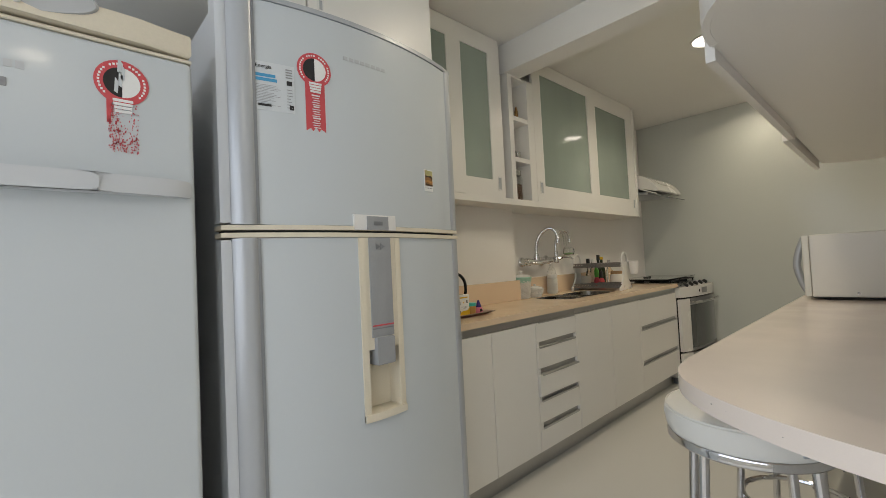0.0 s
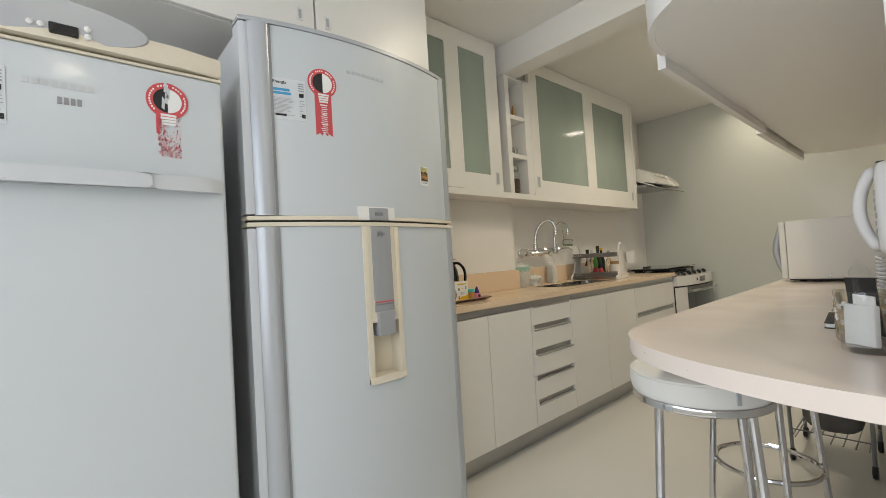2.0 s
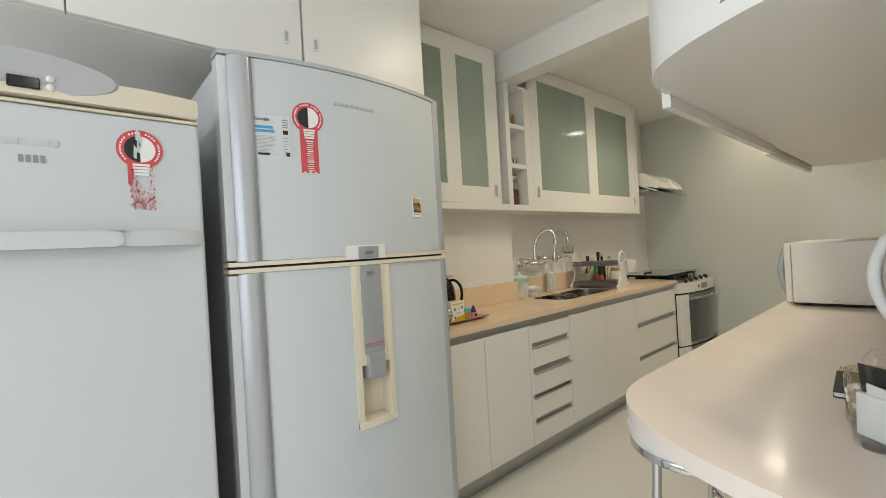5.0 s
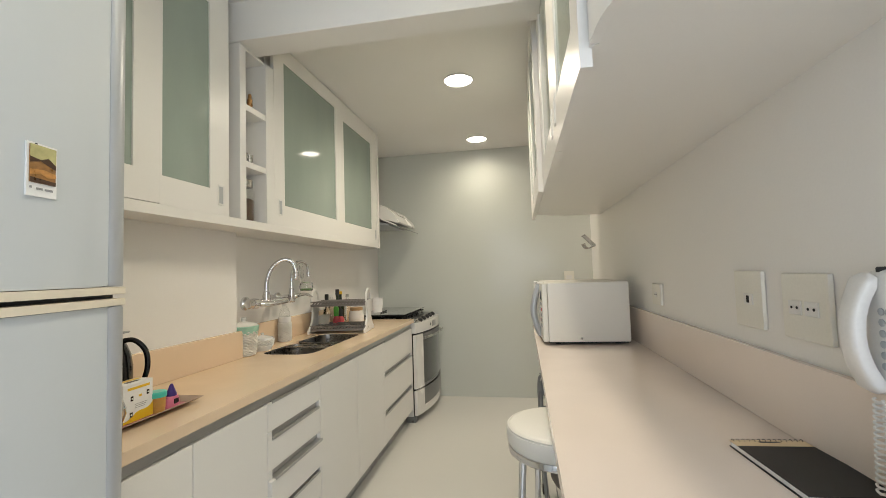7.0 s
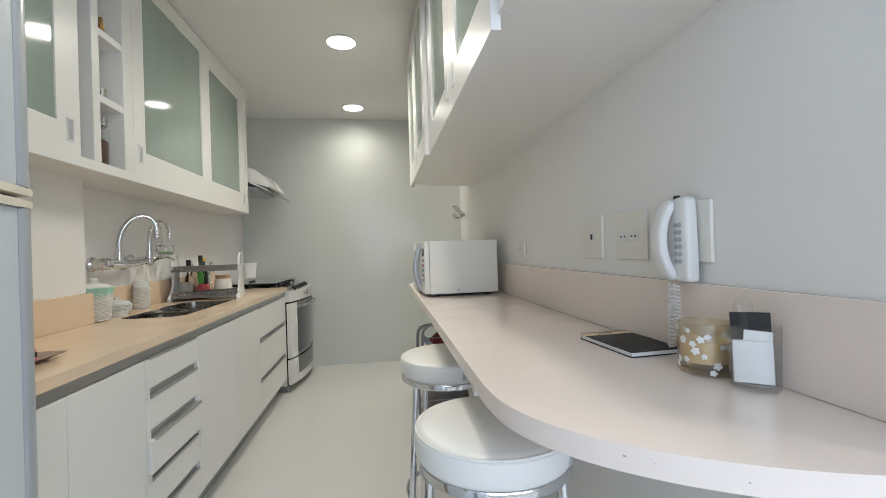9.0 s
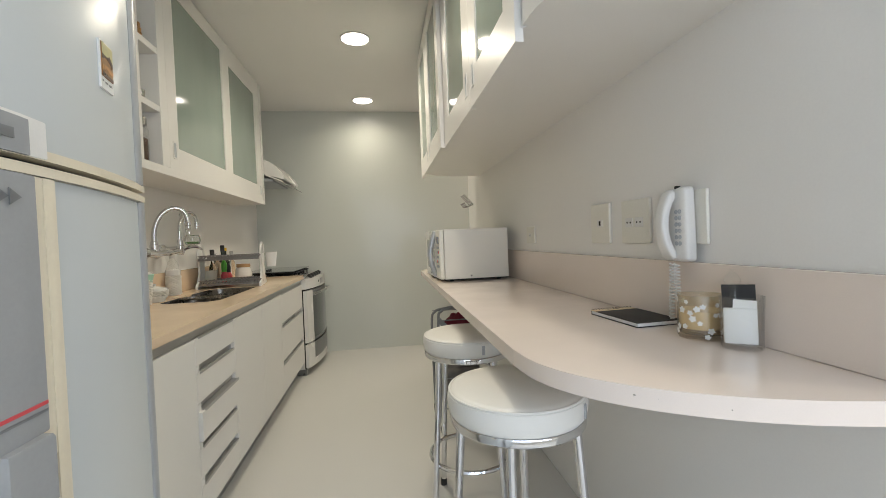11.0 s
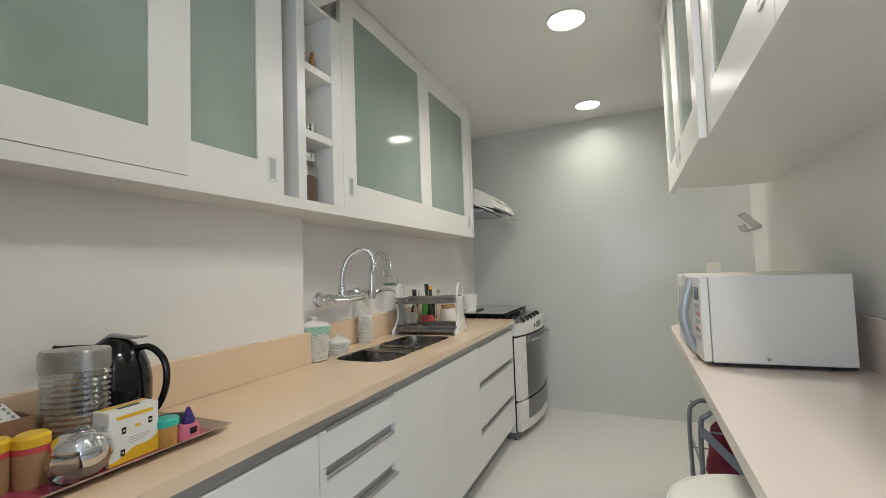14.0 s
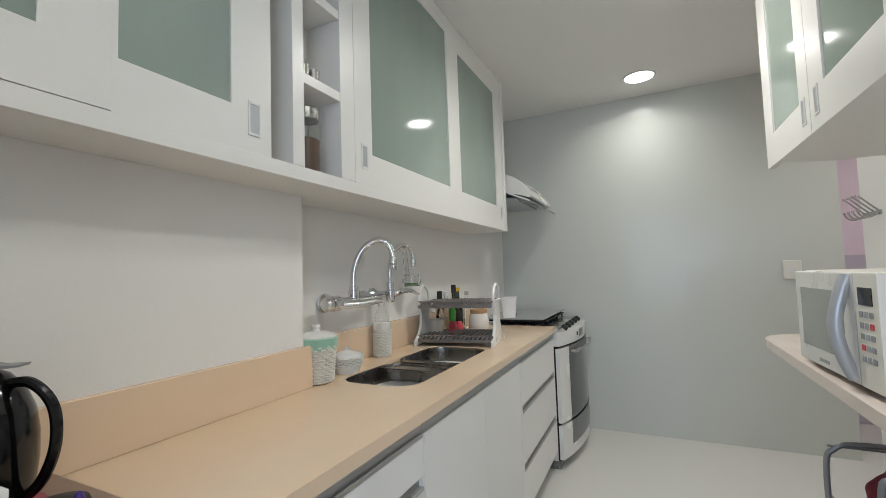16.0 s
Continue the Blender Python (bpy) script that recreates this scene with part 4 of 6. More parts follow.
part("front_frame", stove_slice(VX0, VX1, 0.055, 0.768, -0.038, 1.4205), "hood", sv, "white front frame behind the door")
# Black slab fills the space behind the door in place of its shade.
part("gap", stove_slice(VX0 + 0.004, VX1 - 0.004, 0.060, 0.768, -0.0255, thick=0.012, bev=0), "gap", sv, "black slab standing in for the shade behind the door")
part("body", bx(VX0, 1.421, 0.055, VX1, VB, 0.862, 0.004), "hood", sv)
for fx in (VX0 + 0.012, VX1 - 0.082):
    for fy in (1.40, 1.80):
        part("foot", bx(fx, fy - 0.035, 0.0, fx + 0.085, fy + 0.05, 0.0545, 0.004), "oven_grey", sv)
part("control_panel", stove_slice(VX0, VX1, 0.770, 0.862), "hood", sv)
part("clock", stove_slice(4.46, 4.585, 0.792, 0.842, 0.002, n=4, bev=0.001), "oven_grey", sv, "grey clock display")
part("button", stove_slice(4.40, 4.415, 0.805, 0.83, 0.003, n=2, bev=0.002), "black_matt", sv)
dr = part("oven_door", stove_slice(VX0, VX1, 0.290, 0.755, thick=0.025), "hood", sv, "white oven door")
part("glass", stove_slice(VX0 + 0.13, VX1 - 0.03, 0.315, 0.700, 0.003, bev=0.001), "oven_glass", dr, "dark oven glass")
part("panel", stove_slice(VX0 + 0.13, VX1 - 0.03, 0.702, 0.756, 0.003, bev=0.001), "oven_grey", dr, "grey metal band")
part("panel", stove_slice(VX0 + 0.13, VX1 - 0.03, 0.292, 0.314, 0.003, bev=0.001), "oven_grey", dr, "grey metal band")
hx = [VX0 + 0.14 + (VX1 - VX0 - 0.17) * i / 12 for i in range(13)]
part("handle", tube([(x, stove_y(x) - 0.035, 0.722) for x in hx], 0.011, 10), "steel", dr, "steel bar handle")
for px in (hx[0] + 0.02, hx[-1] - 0.02):
    part("handle_post", tube([(px, stove_y(px) + 0.003, 0.722), (px, stove_y(px) - 0.035, 0.722)], 0.008, 8), "steel", dr)
lw = part("lower_drawer", stove_slice(VX0, VX1, 0.065, 0.276, thick=0.025), "hood", sv, "white lower door")
part("panel", stove_slice(VX0 + 0.13, VX1 - 0.03, 0.130, 0.276, 0.003, bev=0.001), "oven_grey", lw, "grey metal panel")
part("hob", bx(VX0, 1.345, 0.8625, VX1, VB, 0.884, 0.006, 2), "steel", sv, "brushed steel hob")
for k in range(5):
    kx = VX0 + 0.10 + k * 0.135
    part("knob", turned(lathe([(0.023, 0), (0.022, 0.012), (0.016, 0.022), (0, 0.022)], 18), Matrix.Translation((kx, 1.325, 0.876)) @ pose(0, 0, 0, 40)), "black_matt", sv)
for k, (bxx, byy) in enumerate(((4.30, 1.53), (4.30, 1.77), (4.52, 1.65), (4.74, 1.53), (4.74, 1.77))):
    part("burner", lathe([(0.05, 0.884), (0.05, 0.896), (0.036, 0.9), (0.036, 0.908), (0, 0.908)], 20, (bxx, byy, 0)), "black_matt", sv)
for gx in (4.30, 4.52, 4.74):
    g = []
    for yy in (1.44, 1.65, 1.86):
        g.append(bx(gx - 0.1, yy - 0.005, 0.912, gx + 0.1, yy + 0.005, 0.922, 0.002))
    for xx in (-0.097, 0, 0.097):
        g.append(bx(gx + xx - 0.005, 1.44, 0.912, gx + xx + 0.005, 1.86, 0.922, 0.002))
    for xx in (-0.09, 0.09):
        for yy in (1.45, 1.85):
            g.append(bx(gx + xx - 0.005, yy - 0.005, 0.884, gx + xx + 0.005, yy + 0.005, 0.913, 0.001))
    part("grate", join(*g), "black_matt", sv, "black iron pan grate")

lid = part("glass_lid", bx(VX0 + 0.012, 1.435, 0.934, VX1 - 0.012, 1.885, 0.940, 0.002), "lid_glass", sv, "grey glass lid folded flat over the burners")
part("lid_handle", bx(4.26, 1.70, 0.9405, 4.42, 1.712, 0.952, 0.002), "black_matt", lid)
for lx in (VX0 + 0.05, VX1 - 0.09):
    part("hinge", bx(lx, 1.865, 0.884, lx + 0.04, 1.883, 0.9338, 0.002), "steel", sv)

hd = thing("range_hood", (4.47, Y_WALL, 1.72), "slim white range hood sloping out from the wall above the stove", "range hood")
HZ = 1.70


def across(pts, x0, x1, bev=0.0, seg=1):
    """Extrudes a profile of (distance from the wall, height) along x."""
    bm = prism(pts, 0, x1 - x0, bev, seg)
    return turned(bm, Matrix.Translation((x0, Y_WALL - 0.001, HZ)) @ Matrix(((0, 0, 1, 0), (-1, 0, 0, 0), (0, 1, 0, 0), (0, 0, 0, 1))))


part("body", across([(0, 0.25), (0.10, 0.258), (0.20, 0.254), (0.28, 0.240), (0.35, 0.210), (0.405, 0.165), (0.44, 0.118), (0.458, 0.088), (0.460, 0.072), (0.450, 0.062), (0.43, 0.062), (0.30, 0.112), (0, 0.125)], 4.18, 4.79, 0.006, 2), "hood", hd)
part("front_strip", across([(0.392, 0.178), (0.425, 0.142), (0.430, 0.146), (0.397, 0.182)], 4.30, 4.67, 0.001), "hood", hd, "raised switch strip")
part("visor", across([(0.26, 0.112), (0.492, 0.008), (0.497, 0.012), (0.493, 0.016), (0.265, 0.118)], 4.175, 4.795), "lid_glass", hd, "thin grey glass visor")
part("side_trim", across([(0.30, 0.098), (0.45, 0.031), (0.45, 0.043), (0.30, 0.110)], 4.170, 4.1745), "hood", hd)
part("filter", across([(0.02, 0.060), (0.36, 0.045), (0.36, 0.062), (0.02, 0.124)], 4.20, 4.77), "silver", hd, "grey grease filter")

# ---- breakfast bar ----
BZ = 0.917


def bar_outline():
    curve = smooth_path([(0.712, -0.30, 0), (0.713, -0.17, 0), (0.722, -0.08, 0), (0.735, -0.02, 0), (0.757, 0.05, 0), (0.79, 0.125, 0), (0.84, 0.205, 0), (0.90, 0.272, 0), (0.97, 0.322, 0), (1.05, 0.352, 0), (1.15, 0.362, 0)], 5)
    pts = [(p.x, p.y) for p in curve]
    far = [(3.70, 0.346)] + [(3.70 + 0.22 * math.sin(radians(a)), 0.126 + 0.22 * math.cos(radians(a))) for a in range(10, 91, 10)] + [(3.92, Y_R + 0.001)]
    return [(0.739, -0.30)] + pts + far + [(0.739, Y_R + 0.001)]


bar = thing("breakfast_bar", (1.0, 0.0, BZ - 0.037), "long beige quartz bar top with a rounded end, chipped edge", "countertop")
part("slab", prism(bar_outline(), BZ - 0.037, BZ, 0.004, 2), "stone_cool_lit", bar)
rnd = random.Random(11)
for cx, cy, ang, size in ((0.868, 0.240, 127, 0.0030), (0.846, 0.212, 124, 0.0018), (0.792, 0.128, 115, 0.0024)):
    chip = lathe([(0, -0.0008), (0.8 * size, -0.0006), (size, 0.0), (0, 0.0006)], 6, sx=1.0, sy=0.55)
    chip.transform(Matrix.Translation((cx, cy, BZ - rnd.uniform(0.010, 0.022))) @ pose(0, 0, 0, 90, 0, ang + 90))
    part("chip", chip, "chip", bar, "small chip in the edge")
part("upstand", join(bx(0.728, Y_R + 0.0005, BZ + 0.0005, 3.90, Y_R + 0.018, 1.088, 0.0015), bx(0.728, Y_R - 0.03, BZ + 0.0005, 0.7415, Y_R + 0.0005, 1.088, 0.001)), "stone_cool_lit", bar, "beige quartz upstand along the wall")

# ---- wall cabinet over the bar ----
RC = thing("bar_cabinet", (1.2, 0.0, 1.65), "white wall cabinet with sliding glass doors and a curved end", "cabinet")
ZB = 1.685


def curved_end(z0, z1, inset=0.0):
    arc = smooth_path([(1.22, 0.287 - inset, 0), (1.12, 0.278 - inset, 0), (1.02, 0.23 - inset, 0), (0.95, 0.15 - inset, 0), (0.905 + inset, 0.065, 0), (0.88 + inset, 0.0, 0), (0.865 + inset, -0.08, 0), (0.86 + inset, Y_R - 0.002, 0)], 5)
    return [(p.x, p.y) for p in arc]


end_curve = curved_end(0, 0)
far_curve = [(3.525, 0.290), (3.62, 0.20), (3.67, 0.08), (3.69, Y_R - 0.002)]
part("bottom_panel", prism([(1.236, 0.2865)] + curved_end(0, 0, 0.0185) + far_curve[::-1], ZB, ZB + 0.022, 0.0005), "lacquer", RC)
part("body", prism([(1.26, Y_R + 0.001), (1.26, 0.255), (3.53, 0.255), (3.53, Y_R + 0.001)], ZB + 0.0225, 2.58, 0), "lacquer", RC)
# thin bent sheet that wraps the near end, with an arched opening into an open shelf
inner = curved_end(0, 0, 0.018)
na = len(end_curve)
F0, ARCH_Z, ARCH_H = 0.565, 1.722, 0.15


def along(curve, f):
    s = f * (na - 1)
    i = min(int(s), na - 2)
    (xa, ya), (xb, yb) = curve[i], curve[i + 1]
    return xa + (xb - xa) * (s - i), ya + (yb - ya) * (s - i)


def bent_strip(f0, f1, low, high, steps=40):
    """A closed strip of the bent sheet between two heights that follow the arc."""
    bm = bmesh.new()
    rows = []
    for k in range(steps + 1):
        f = f0 + (f1 - f0) * k / steps
        (xo, yo), (xi, yi) = along(end_curve, f), along(inner, f)
        rows.append([bm.verts.new(p) for p in ((xo, yo, low(f)), (xo, yo, high(f)), (xi, yi, high(f)), (xi, yi, low(f)))])
    for p, q in zip(rows, rows[1:]):
        for e in range(4):
            bm.faces.new((p[e], p[(e + 1) % 4], q[(e + 1) % 4], q[e]))
    bm.faces.new(rows[0][::-1])
    bm.faces.new(rows[-1])
    return bm


def arch(f):
    u = (1 - f) / (1 - F0)
    return ARCH_Z + ARCH_H * max(0.0, 1 - u * u) + 0.001


LOW = ZB - 0.0005
part("curved_front", join(bent_strip(0, F0, lambda f: LOW, lambda f: 2.58), bent_strip(F0, 1, arch, lambda f: 2.58), bent_strip(F0, 1, lambda f: LOW, lambda f: ARCH_Z)), "lacquer", RC, "white bent end front with a low arched opening")
# Back takes the dado's lilac tone, darker than the lacquer panels round it.
part("back_panel", bx(0.89, Y_R + 0.002, ZB + 0.023, 1.259, Y_R + 0.012, 2.58, 0), "lilac", RC, "inner back of the open end, darker than the lacquer")
part("side_panel", bx(1.241, Y_R + 0.013, ZB + 0.023, 1.259, 0.25, 2.58, 0), "lacquer", RC)
# sliding doors, the far pair a little prouder
for x0, x1, g0, g1, yf, h in ((1.235, 1.774, 1.33, 1.660, 0.302, (1.715, 1.758)), (1.778, 2.425, 1.895, 2.300, 0.302, (1.838, 1.758)),
                              (2.435, 2.998, 2.53, 2.880, 0.324, (2.94, 1.738)), (3.002, 3.535, 3.095, 3.42, 0.324, (3.055, 1.738))):
    glass_door(RC, x0, x1, 1.652, 2.565, yf, g0, g1, 1.775, 2.47, sgn=-1, handle=h)

# ---- things on and over the bar ----
mw = thing("microwave", (2.70, 0.1, BZ), "white microwave oven standing sideways on the bar", "microwave", rz=2.5)
X0, X1, Y0, Y1, Z0, Z1 = 2.70, 3.235, -0.105, 0.29, BZ + 0.014, BZ + 0.312
part("housing", bx(X0, Y0, Z0, X1, Y1, Z1, 0.006, 2), "microwave_white", mw)
part("base_plate", bx(X0 + 0.004, Y0 + 0.004, Z0 - 0.005, X1 - 0.004, Y1 - 0.002, Z0 - 0.0005, 0), "black_matt", mw, "dark base plate")
for fx in (X0 + 0.05, X1 - 0.05):
    for fy in (Y0 + 0.05, Y1 - 0.05):
        part("foot", lathe([(0, 0), (0.014, 0), (0.014, 0.010), (0, 0.010)], 12, (fx, fy, BZ - 0.0005)), "black_matt", mw)
part("screw", turned(lathe([(0, 0), (0.006, 0), (0.004, 0.002), (0, 0.002)], 12), Matrix.Translation((X0 - 0.0005, 0.13, Z0 + 0.018)) @ pose(0, 0, 0, 0, -90)), "steel", mw)
part("control_panel", bx(X0 + 0.002, Y1 + 0.0005, Z0 + 0.002, X0 + 0.120, Y1 + 0.028, Z1 - 0.002, 0.006, 2), "ivory", mw, "white control panel")
mdoor = part("door", bx(X0 + 0.122, Y1 + 0.0005, Z0 + 0.002, X1 - 0.002, Y1 + 0.028, Z1 - 0.002, 0.006, 2), "white_plastic", mw)
part("window", bx(X0 + 0.185, Y1 + 0.0275, Z0 + 0.055, X1 - 0.05, Y1 + 0.0295, Z1 - 0.055, 0.001), "mw_window", mdoor, "pale grey mesh window")
part("handle", tube(smooth_path([(X0 + 0.150, Y1 + 0.026, Z0 + 0.015), (X0 + 0.147, Y1 + 0.048, Z0 + 0.07), (X0 + 0.145, Y1 + 0.062, Z0 + 0.15), (X0 + 0.147, Y1 + 0.048, Z1 - 0.07), (X0 + 0.150, Y1 + 0.026, Z1 - 0.012)]), 0.017, 12), "silver", mdoor, "silver curved handle")
part("maker_mark", bx(X0 + 0.30, Y1 + 0.0275, Z0 + 0.018, X0 + 0.37, Y1 + 0.029, Z0 + 0.028, 0), "grey_plastic", mdoor)
part("display", bx(X0 + 0.025, Y1 + 0.0275, Z1 - 0.085, X0 + 0.095, Y1 + 0.0295, Z1 - 0.04, 0.001), "black", mw, "dark display")
for r in range(5):
    for c in range(3):
        part("button", bx(X0 + 0.026 + c * 0.025, Y1 + 0.0275, Z1 - 0.115 - r * 0.028, X0 + 0.044 + c * 0.025, Y1 + 0.0298, Z1 - 0.100 - r * 0.028, 0.002), "red" if (r, c) in ((1, 0), (3, 2)) else ("silver" if c % 2 else "grey_plastic"), mw)

# switches and sockets on the bar wall


def wall_plate(name, x0, x1, z0, z1, label, inserts, wall_y=Y_R):
    w = thing(name, ((x0 + x1) / 2, wall_y, z0), label, "wall plate", "wall plates over the bar")
    part("plate", bx(x0, wall_y + 0.0005, z0, x1, wall_y + 0.012, z1, 0.004, 2), "ivory", w)
    for kind, cx, cz, ww, hh in inserts:
        i = part("insert", bx(cx - ww / 2, wall_y + 0.0115, cz - hh / 2, cx + ww / 2, wall_y + 0.0145, cz + hh / 2, 0.001), "white_plastic", w)
        if kind == "jack":
            part("hole", bx(cx - 0.006, wall_y + 0.0142, cz - 0.009, cx + 0.006, wall_y + 0.0152, cz + 0.009, 0), "gap", i)
        if kind == "pins":
            for dx in (-0.009, 0.009):
                part("hole", turned(lathe([(0, 0), (0.003, 0), (0.003, 0.001), (0, 0.001)], 10), Matrix.Translation((cx + dx, wall_y + 0.0145, cz)) @ pose(0, 0, 0, -90)), "gap", i)
    return w


wall_plate("phone_jack", 1.632, 1.765, 1.135, 1.280, "ivory wall plate with one telephone jack", [("jack", 1.693, 1.208, 0.042, 0.028)])
wall_plate("double_socket", 1.402, 1.553, 1.135, 1.276, "ivory wall plate with two two-pin sockets", [("pins", 1.505, 1.203, 0.042, 0.03), ("pins", 1.452, 1.203, 0.042, 0.03)])
wall_plate("wall_socket", 2.395, 2.515, 1.131, 1.222, "small ivory wall socket", [("pins", 2.455, 1.176, 0.03, 0.02)])
wall_plate("blank_plate", 1.172, 1.262, 1.135, 1.275, "plain ivory blank wall plate behind the telephone", [])
es = thing("wall_socket", (X_FAR, -0.06, 1.15), "ivory square wall socket on the end wall", "wall plate")
part("plate", bx(X_FAR - 0.01, -0.112, 1.145, X_FAR - 0.0005, -0.012, 1.272, 0.003), "ivory", es)
part("insert", bx(X_FAR - 0.013, -0.09, 1.19, X_FAR - 0.0095, -0.034, 1.228, 0.001), "white_plastic", es)

# telephone
ph = thing("wall_telephone", (1.285, Y_R, 1.09), "white corded wall telephone with its handset on the hook", "telephone")


def rounded_loft(sections, n=20, power=3.2):
    """A closed body through rounded cross-sections (z, x centre, y centre, half width, half depth)."""
    bm = bmesh.new()
    rings = []
    for z, cx, cy, hw, hd2 in sections:
        ring = []
        for i in range(n):
            t = 2 * math.pi * i / n
            ct2, st2 = math.cos(t), math.sin(t)
            ring.append(bm.verts.new((cx + hw * math.copysign(abs(ct2) ** (2 / power), ct2), cy + hd2 * math.copysign(abs(st2) ** (2 / power), st2), z)))
        rings.append(ring)
    for p, q in zip(rings, rings[1:]):
        for i in range(n):
            bm.faces.new((p[i], p[(i + 1) % n], q[(i + 1) % n], q[i]))
    bm.faces.new(rings[0][::-1])
    bm.faces.new(rings[-1])
    return bm


def handset_sections():
    out = []
    for k in range(25):
        s = k / 24
        bulge = math.sin(math.pi * s)
        outer = 0.058 + 0.030 * bulge ** 0.8
        hollow = max(0.0, math.sin(math.pi * min(1, max(0, (s - 0.14) / 0.72)))) ** 0.7
        near = 0.046 + 0.018 * hollow
        round_end = min(1.0, math.sqrt(max(0.0, 1 - max(0.0, (abs(2 * s - 1) - 0.86) / 0.14) ** 2)) + 0.35)
        out.append((1.093 + 0.187 * s, 1.254, Y_R + (outer + near) / 2, (0.022 - 0.003 * hollow) * round_end, (outer - near) / 2 * round_end))
    return out


base_rows = [(1.090, 0.026, 0.012), (1.093, 0.034, 0.016), (1.100, 0.038, 0.0175), (1.13, 0.0385, 0.018), (1.20, 0.036, 0.018), (1.255, 0.034, 0.0175), (1.274, 0.032, 0.0165), (1.282, 0.028, 0.015), (1.285, 0.020, 0.011)]
part("base", rounded_loft([(z, 1.236, Y_R + 0.013 + d, w, d) for z, w, d in base_rows], 28, 4), "white_plastic", ph, angle=60)
part("handset", rounded_loft(handset_sections()), "white_plastic", ph, "white curved handset", angle=60)
part("hook_tab", bx(1.236, Y_R + 0.03, 1.279, 1.246, Y_R + 0.044, 1.289, 0.002), "black_matt", ph)
for r in range(6):
    for c in range(2):
        part("key", turned(lathe([(0.0058, 0), (0.0058, 0.002), (0.004, 0.003), (0, 0.003)], 12), Matrix.Translation((1.233 - 0.013 * c, Y_R + 0.048, 1.138 + r * 0.0165)) @ pose(0, 0, 0, -90)), "silver", ph, "small grey key")
for cx, turns, length, lean in ((1.250, 17, 0.150, 0.008), (1.234, 12, 0.10, -0.003)):
    cord = []
    for k in range(turns * 16):
        f = k / (turns * 16 - 1)
        a = f * 2 * math.pi * turns
        cord.append((cx + lean * f + 0.0062 * math.cos(a), Y_R + 0.05 + 0.0062 * math.sin(a), 1.085 - length * f))
    part("coiled_cord", tube(cord, 0.0019, 6), "white_plastic", ph, "white coiled cord")

# notebook, candle glass, paper glass
nb = thing("notebook", (1.372, -0.078, BZ), "black spiral notebook lying on the bar", "notebook", rz=184)
part("back_cover", bx(-0.113, -0.072, 0.0005, 0.113, 0.072, 0.002, 0), "black_matt", nb, local=True)
part("page_block", bx(-0.110, -0.070, 0.0022, 0.111, 0.070, 0.0115, 0.001), "paper", nb, "white page block", local=True)
part("cover", bx(-0.082, -0.072, 0.0118, 0.113, 0.072, 0.0135, 0.0005), "black_matt", nb, local=True)
part("cover_band", bx(-0.113, -0.072, 0.0118, -0.083, 0.072, 0.0135, 0.0005), "wax", nb, "kraft cover band", local=True)
part("label", bx(-0.104, -0.02, 0.0136, -0.098, 0.02, 0.0141, 0), "ink", nb, local=True)
for k in range(14):
    c = [(-0.110 + 0.007 * math.cos(a), -0.066 + k * 0.0102, 0.0075 + 0.009 * math.sin(a)) for a in [2 * math.pi * i / 10 for i in range(10)]]
    part("spiral_ring", tube(c, 0.0008, 5, closed=True), "black_matt", nb, local=True)

cg = thing("candle_glass", (1.127, -0.098, BZ), "glass candle holder with white leaf patterns and beige wax", "candle")
part("glass", lathe([(0, 0), (0.047, 0), (0.0505, 0.006), (0.0505, 0.102), (0.048, 0.102), (0.048, 0.012), (0, 0.010)], 40), "amber_glass", cg, local=True)
part("wax", lathe([(0, 0.0225), (0.047, 0.0245), (0.047, 0.066), (0.03, 0.062), (0, 0.060)], 36), "wax", cg, "beige wax filling", local=True)
rnd = random.Random(8)
order = list(range(44))
rnd.shuffle(order)
for k in range(44):
    a, z, s = k * 2 * math.pi / 44 + rnd.uniform(-0.05, 0.05), 0.010 + 0.082 * order[k] / 43, rnd.uniform(0.0045, 0.0075)
    leaf = bmesh.new()
    steps = 20
    vs = []
    for i in range(steps):
        t = 2 * math.pi * i / steps
        rr = s * (1.0 + 0.22 * math.cos(5 * t + k))
        aa, zz = a + rr * math.cos(t) / 0.0475, z + rr * math.sin(t)
        vs.append(leaf.verts.new((0.0511 * math.cos(aa), 0.0511 * math.sin(aa), min(max(zz, 0.003), 0.097))))
    leaf.faces.new(vs)
    part("leaf_print", leaf, "paper", cg, "white leaf print", local=True)

pg = thing("paper_glass", (1.018, -0.104, BZ), "clear glass holding folded papers and a dark card", "glass")
part("glass", lathe([(0, 0), (0.036, 0), (0.038, 0.005), (0.041, 0.112), (0.0392, 0.112), (0.036, 0.012), (0, 0.010)], 36), "thin_glass", pg, local=True)
part("folded_paper", turned(bx(-0.030, -0.006, 0.011, 0.030, 0.006, 0.086, 0.003, 2), pose(-0.006, 0.008, 0, 3, 1, 48)), "paper", pg, "folded white papers", local=True)
part("folded_paper", turned(bx(-0.021, -0.001, 0.011, 0.021, 0.001, 0.104, 0.0), pose(-0.002, 0.001, 0, -3, -3, 47)), "paper", pg, local=True)
part("card", turned(bx(-0.030, -0.001, 0.030, 0.030, 0.001, 0.136, 0.0), pose(0.006, -0.004, 0, -4, 2, 46)), "black_matt", pg, "dark folded card", local=True)
part("plastic_wrap", turned(lathe([(0.008, 0.02), (0.010, 0.12), (0.016, 0.145), (0.010, 0.155), (0.003, 0.162), (0.004, 0.168)], 14), pose(0.006, 0.006, 0, 0, 4, 0)), "thin_glass", pg, "clear plastic sleeve", local=True)

